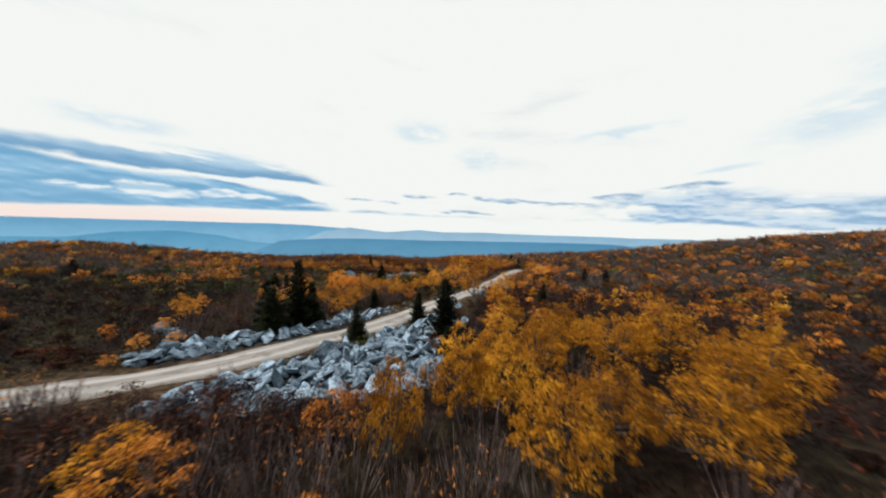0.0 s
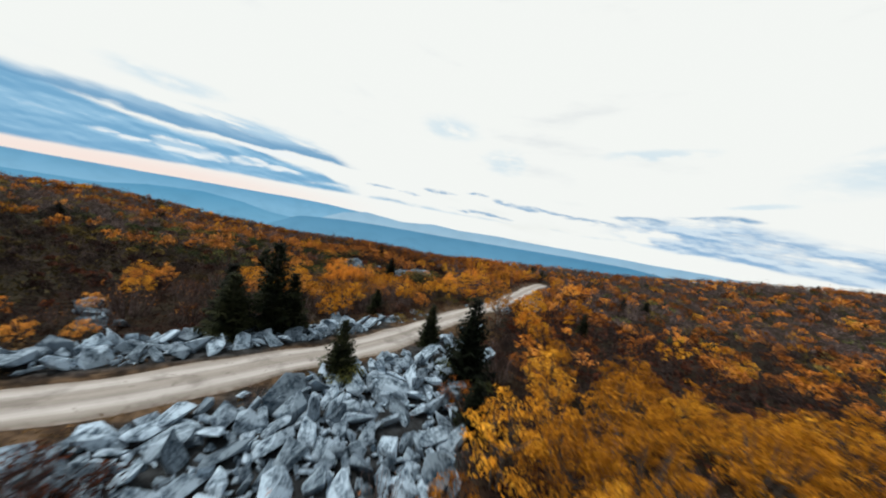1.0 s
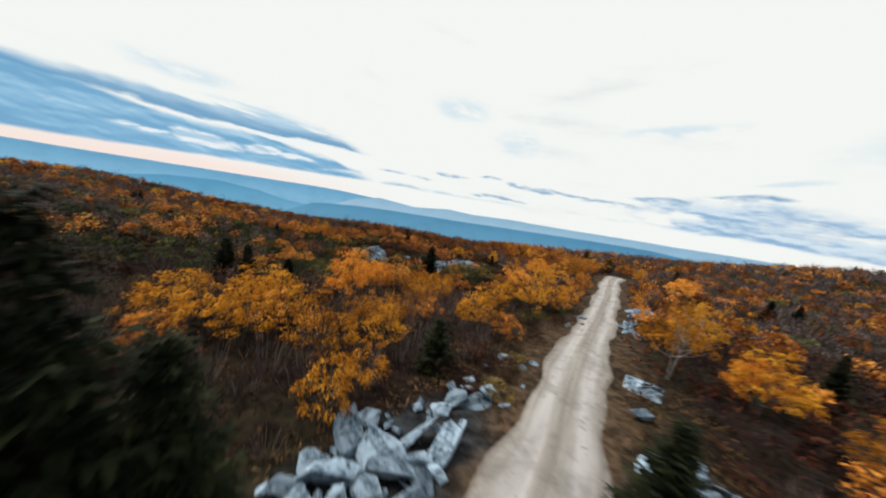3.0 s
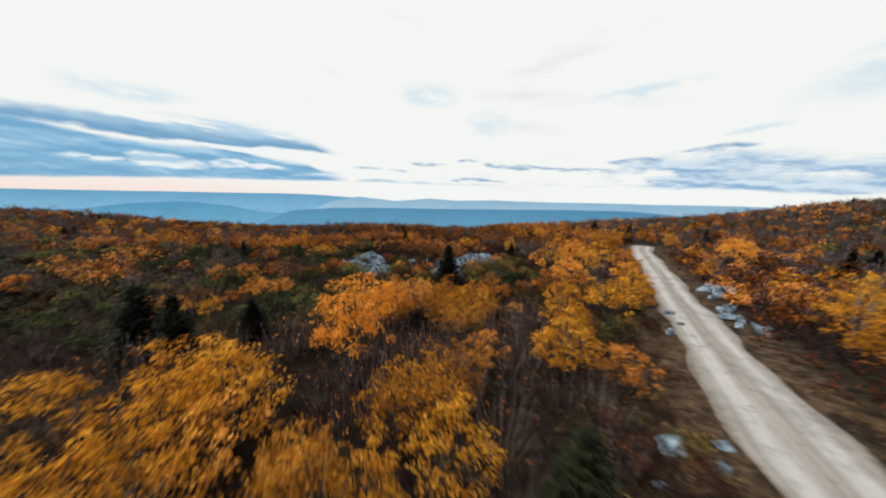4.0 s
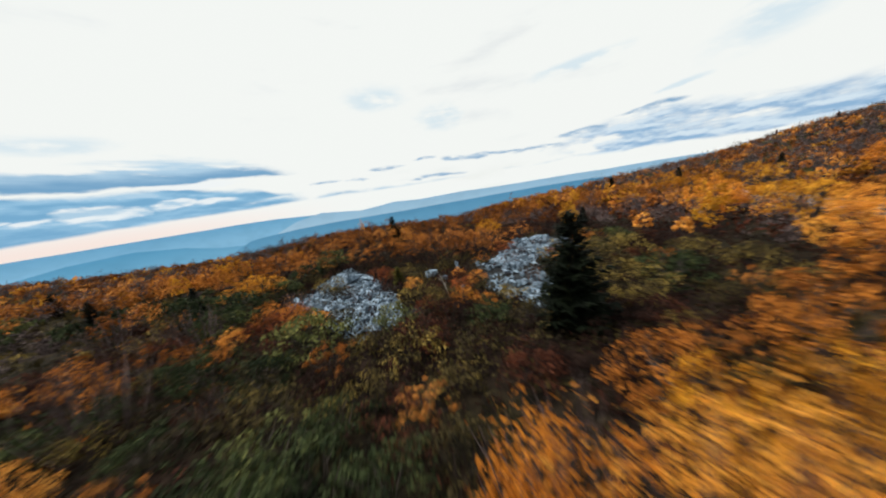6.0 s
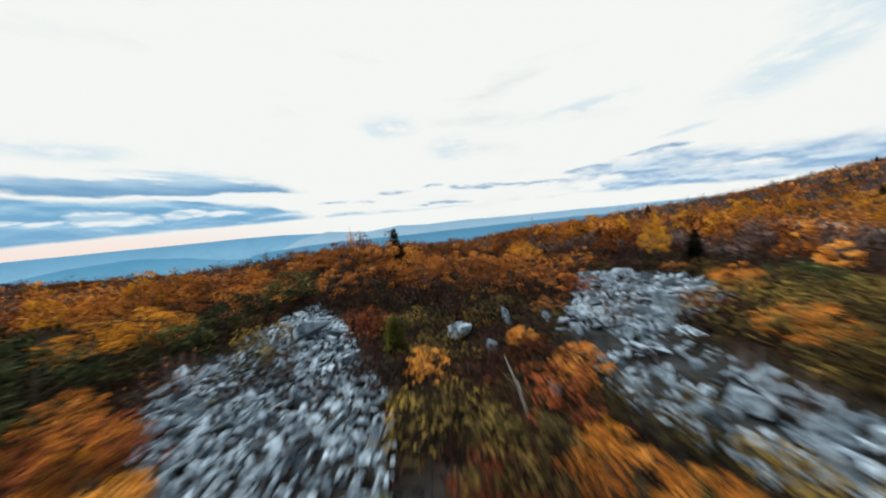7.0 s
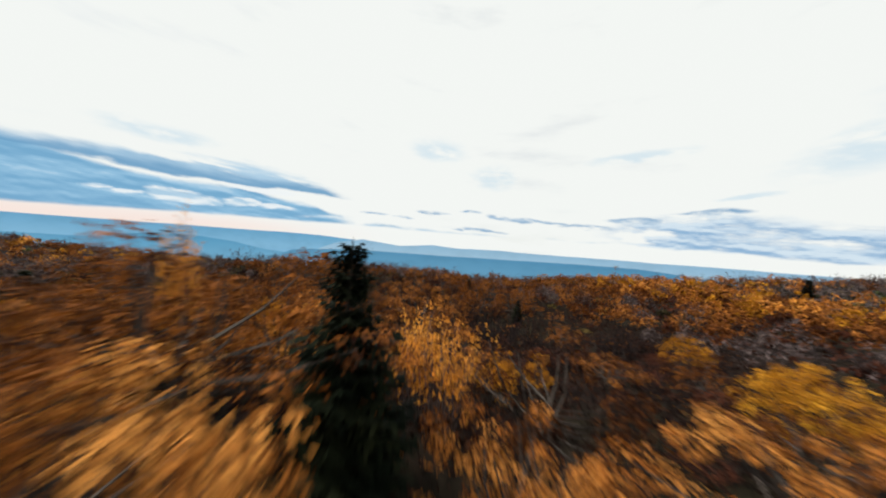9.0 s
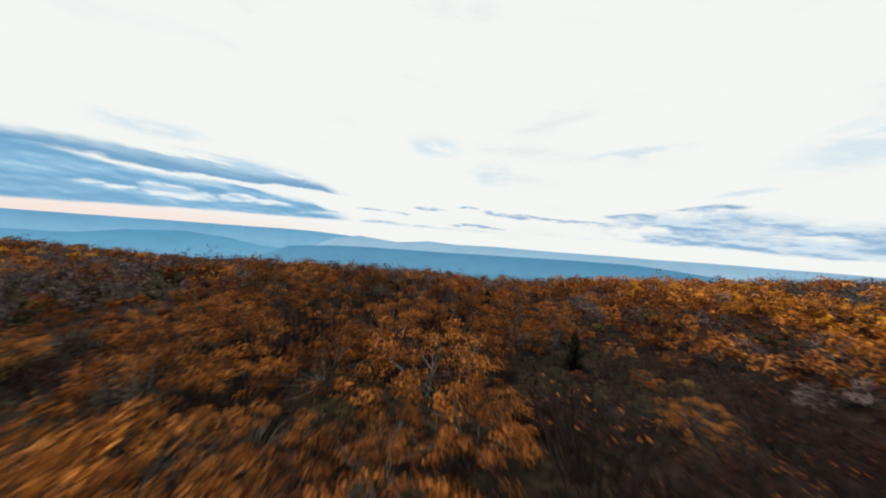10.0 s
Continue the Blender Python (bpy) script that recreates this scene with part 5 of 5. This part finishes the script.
def build_tufts():
    """Knee-high heath and dry grass that hides the soil between the shrubs."""
    x, y, g = scatter(0.62, -36, 24, 2, 112, 11, 2.35)
    d = to_line(x, y, LANE)
    keep = (d < 19) & (~in_fields(x, y) | (g.uniform(size=len(x)) < 0.06))
    x, y = x[keep], y[keep]
    near = to_line(x, y) < 6.5
    low = ~near & (y > 55) & (y < 77) & (x < -3)
    mixed = g.uniform(size=len(x))
    for name, sel, mat, label, hgt in (("low_heath", low & (mixed < 0.5), LEAF_RED, "low dark red-brown heath among the stones", 0.42), ("low_heath", low & (mixed >= 0.5), LEAF_OLIVE, "low olive and tan heath among the stones", 0.42), ("dry_grass", near, DRY_GRASS, "short tan grass and heath beside the road", 0.28), ("heath_tufts", ~near & ~low, LEAF_RED, "knee-high brown heath between the shrubs", 0.34)):
        a, b = x[sel], y[sel]
        n = 24 if name == "low_heath" else 12
        c = dome_points(g, len(a) * n, 0.6, 1.0, 0.05, 1.4)
        p = np.stack([np.repeat(a, n) + c[:, 0], np.repeat(b, n) + c[:, 1], np.repeat(land(a, b), n) + c[:, 2] * hgt], 1)
        v, f = leaves_at(p, 0.21, 0.0, 0.35, g)
        tagged(new(name, mesh_of(name, v, f, mat)), label, "heath", kind="stuff")

    # farther off, coarser
    x, y, g = scatter(1.25, -72, 58, -4, 138, 12, 3.0)
    d = to_line(x, y, LANE)
    sel = (d > 19) & (d < 46)
    for name, keep, mat, label in (("heath_tufts", sel & (x > -24), LEAF_RED, "dark brown heath between the shrubs"), ("olive_tufts", sel & (x <= -24), LEAF_OLIVE, "low olive and tan heath on the plateau")):
        a, b = x[keep], y[keep]
        n = 9
        c = dome_points(g, len(a) * n, 0.9, 1.0, 0.05, 1.4)
        p = np.stack([np.repeat(a, n) + c[:, 0], np.repeat(b, n) + c[:, 1], np.repeat(land(a, b), n) + c[:, 2] * 0.45], 1)
        v, f = leaves_at(p, 0.42, 0.2, 0.5, g)
        tagged(new(name, mesh_of(name, v, f, mat)), label, "heath", kind="stuff")


build_tufts()
build_brush()

# leaning dead trunk among the stones
def dead_trunk(x, y, turn):
    b = Bag()
    b.add(*tube([(0, 0, -0.1), (0.06, 0.05, 0.4), (0.2, 0.05, 0.85), (0.36, 0.1, 1.35)], (0.035, 0.030, 0.022, 0.008), 6))
    b.add(*tube([(0.19, 0.05, 0.8), (0.3, 0.2, 1.0), (0.34, 0.3, 1.15)], (0.014, 0.010, 0.004), 5))
    b.add(*tube([(0.1, 0.05, 0.55), (0.2, -0.15, 0.7), (0.26, -0.25, 0.75)], (0.012, 0.008, 0.003), 5))
    ob = new("dead_trunk", b.mesh("dead_trunk", PALE_BARK, True))
    ob.matrix_basis = pose(x, y, float(land(x, y)), 0, 0, turn)
    tagged(ob, "bleached dead trunk leaning among the heath", "dead tree")


dead_trunk(-16.3, 65.0, 150)

# ---------------------------------------------------------------- stones
stone_field("rock_field_roadside", "field of broken pale grey sandstone blocks beside the road", FIELD_ROADSIDE, 0.27, 0.22, 2.1, 300, 0.30, 1, (29.0, 0.3), 0.31, 3.2, -1.5)
stone_field("rock_field_bank", "bank of pale grey sandstone blocks along the road", FIELD_BANK, 0.28, 0.24, 2.1, 300, 0.38, 2, (34.0, 0.1), close=0.29, many=3.0, gaps=-4.0)
stone_field("rock_field_west", "slope of small broken grey stones", FIELD_WEST, 0.145, 0.12, 0.85, 300, 0.2, 3, close=0.33, many=6.5, gaps=-1.3)
stone_field("rock_field_east", "grey rock slabs and stones among heath", FIELD_EAST, 0.15, 0.12, 1.3, 300, 0.15, 4, close=0.33, many=6.5, gaps=-1.2)


def boulder(x, y, s, sx, sy, sz, turn, k, label, sink=0.12):
    ob = new("boulder", ROCK_MESHES[k])
    ob.matrix_basis = pose(x, y, float(land(x, y)) + sink * s * sz, 3, -4, turn) @ Matrix.Diagonal((s * sx, s * sy, s * sz * 1.6, 1))
    tagged(ob, label, "boulder", "boulders")


boulder(2.1, 41.4, 1.9, 1.1, 0.9, 0.5, -30, 9, "pale sandstone slab in the grass by the road")
boulder(-7.1, 37.2, 1.4, 1.2, 0.9, 0.3, 20, 3, "pale angular boulder at the edge of the road")
boulder(-5.7, 37.6, 0.6, 1, 1, 0.45, 60, 5, "small pale stone at the edge of the road")
boulder(-7.2, 39.3, 0.6, 1, 1, 0.7, 20, 6, "small pale stone at the edge of the road")
boulder(13.4, 62.8, 2.0, 1.4, 1.0, 0.7, 30, 6, "pale sandstone outcrop by the road")
boulder(14.8, 62.2, 1.5, 1.2, 1.0, 0.7, 80, 7, "pale sandstone outcrop by the road")
boulder(8.2, 55.0, 1.3, 1.3, 1.0, 0.6, 10, 8, "pale flat stone by the road")
boulder(9.2, 56.6, 0.9, 1.2, 1.0, 0.6, 70, 9, "pale flat stone by the road")
for x, y, s, turn, k in ((12.4, 60.6, 1.5, 40, 4), (11.6, 60.0, 1.0, 0, 5), (10.0, 57.0, 1.1, 70, 1), (10.8, 57.6, 0.8, 20, 2), (8.2, 54.2, 0.9, 10, 3), (7.4, 53.4, 0.7, 50, 6), (7.9, 52.4, 1.0, 90, 7), (9.0, 53.0, 0.6, 30, 8), (-5.2, 42.1, 0.7, 0, 9), (-4.2, 41.5, 0.5, 40, 10), (1.6, 51.8, 0.7, 60, 12), (0.7, 38.8, 0.9, 20, 13), (-6.5, 38.6, 0.4, 0, 2), (-5.9, 39.8, 0.4, 50, 4), (-6.3, 41.0, 0.45, 20, 5), (-4.6, 39.4, 0.35, 70, 8)):
    boulder(x, y, s, 1.2, 0.9, 0.8, turn, k, "pale flat stone in the grass by the road", 0.2)
boulder(-3.4, 42.4, 0.6, 1, 1, 0.5, 0, 10, "pale stone at the edge of the road")
boulder(-5.0, 42.6, 0.8, 1.2, 1, 0.45, 30, 11, "pale stone at the edge of the road")
boulder(4.4, 55.6, 0.9, 1.2, 1, 0.7, 30, 2, "pale stone at the edge of the road")
boulder(3.4, 53.4, 0.7, 1.2, 1, 0.7, 80, 5, "pale stone at the edge of the road")
boulder(-8.1, 74.8, 1.9, 1.3, 0.9, 0.32, 10, 3, "large pale boulder at the top of the stones")
boulder(-16.9, 69.7, 1.0, 1.0, 0.9, 0.85, 30, 2, "pale weathered boulder standing in the heath", 0.3)
boulder(-15.2, 70.5, 0.7, 0.7, 0.6, 1.2, 100, 7, "pale upright stone standing in the heath", 0.3)
boulder(-13.8, 70.2, 0.6, 1.0, 0.8, 0.6, 60, 4, "pale stone half hidden in the heath", 0.3)
boulder(-13.4, 68.8, 0.6, 1.1, 0.8, 0.6, 100, 9, "pale stone half hidden in the heath", 0.3)
boulder(-16.2, 68.4, 0.45, 1.0, 0.8, 0.7, 140, 11, "pale stone half hidden in the heath", 0.3)
boulder(-22.2, 71.0, 1.5, 1.0, 0.7, 0.6, 50, 5, "flat pale slab lying on the stones", 0.5)
boulder(-15.4, 66.0, 0.5, 1.0, 0.9, 0.7, 70, 4, "pale stone half hidden in the heath")
for x, y, s, sx, sy, sz, turn, k in ((-8.4, 21.1, 2.4, 1.1, 0.8, 0.6, 65, 3), (-7.6, 20.6, 1.7, 0.8, 0.8, 1.0, 70, 6), (-6.6, 20.8, 1.3, 0.7, 0.8, 1.2, 110, 9), (-5.9, 21.2, 1.5, 0.45, 0.5, 1.3, 95, 1),
                                     (-4.1, 24.2, 2.2, 1.2, 0.7, 0.6, 0, 10), (-2.4, 25.4, 1.4, 0.9, 0.9, 0.9, 40, 12), (-4.9, 27.6, 1.2, 1.0, 0.8, 0.8, 10, 4), (-3.6, 27.4, 1.1, 0.9, 0.9, 0.9, 60, 8)):
    boulder(x, y, s, sx, sy, sz, turn, k, "large pale sandstone block among the stones by the road", 0.35)
for x, y, s, turn, k in ((-24.2, 26.1, 1.5, 20, 2), (-25.6, 26.6, 1.1, 70, 5), (-23.2, 25.4, 1.0, 110, 7), (-22.4, 24.4, 1.3, 40, 9), (-21.8, 25.6, 0.9, 0, 11), (-26.8, 27.4, 1.2, 50, 3), (-20.8, 21.2, 1.2, 10, 6), (-21.8, 20.2, 0.9, 60, 8)):
    boulder(x, y, s, 1.2, 0.9, 0.7, turn, k, "pale block lying in the dark heath above the road", 0.3)
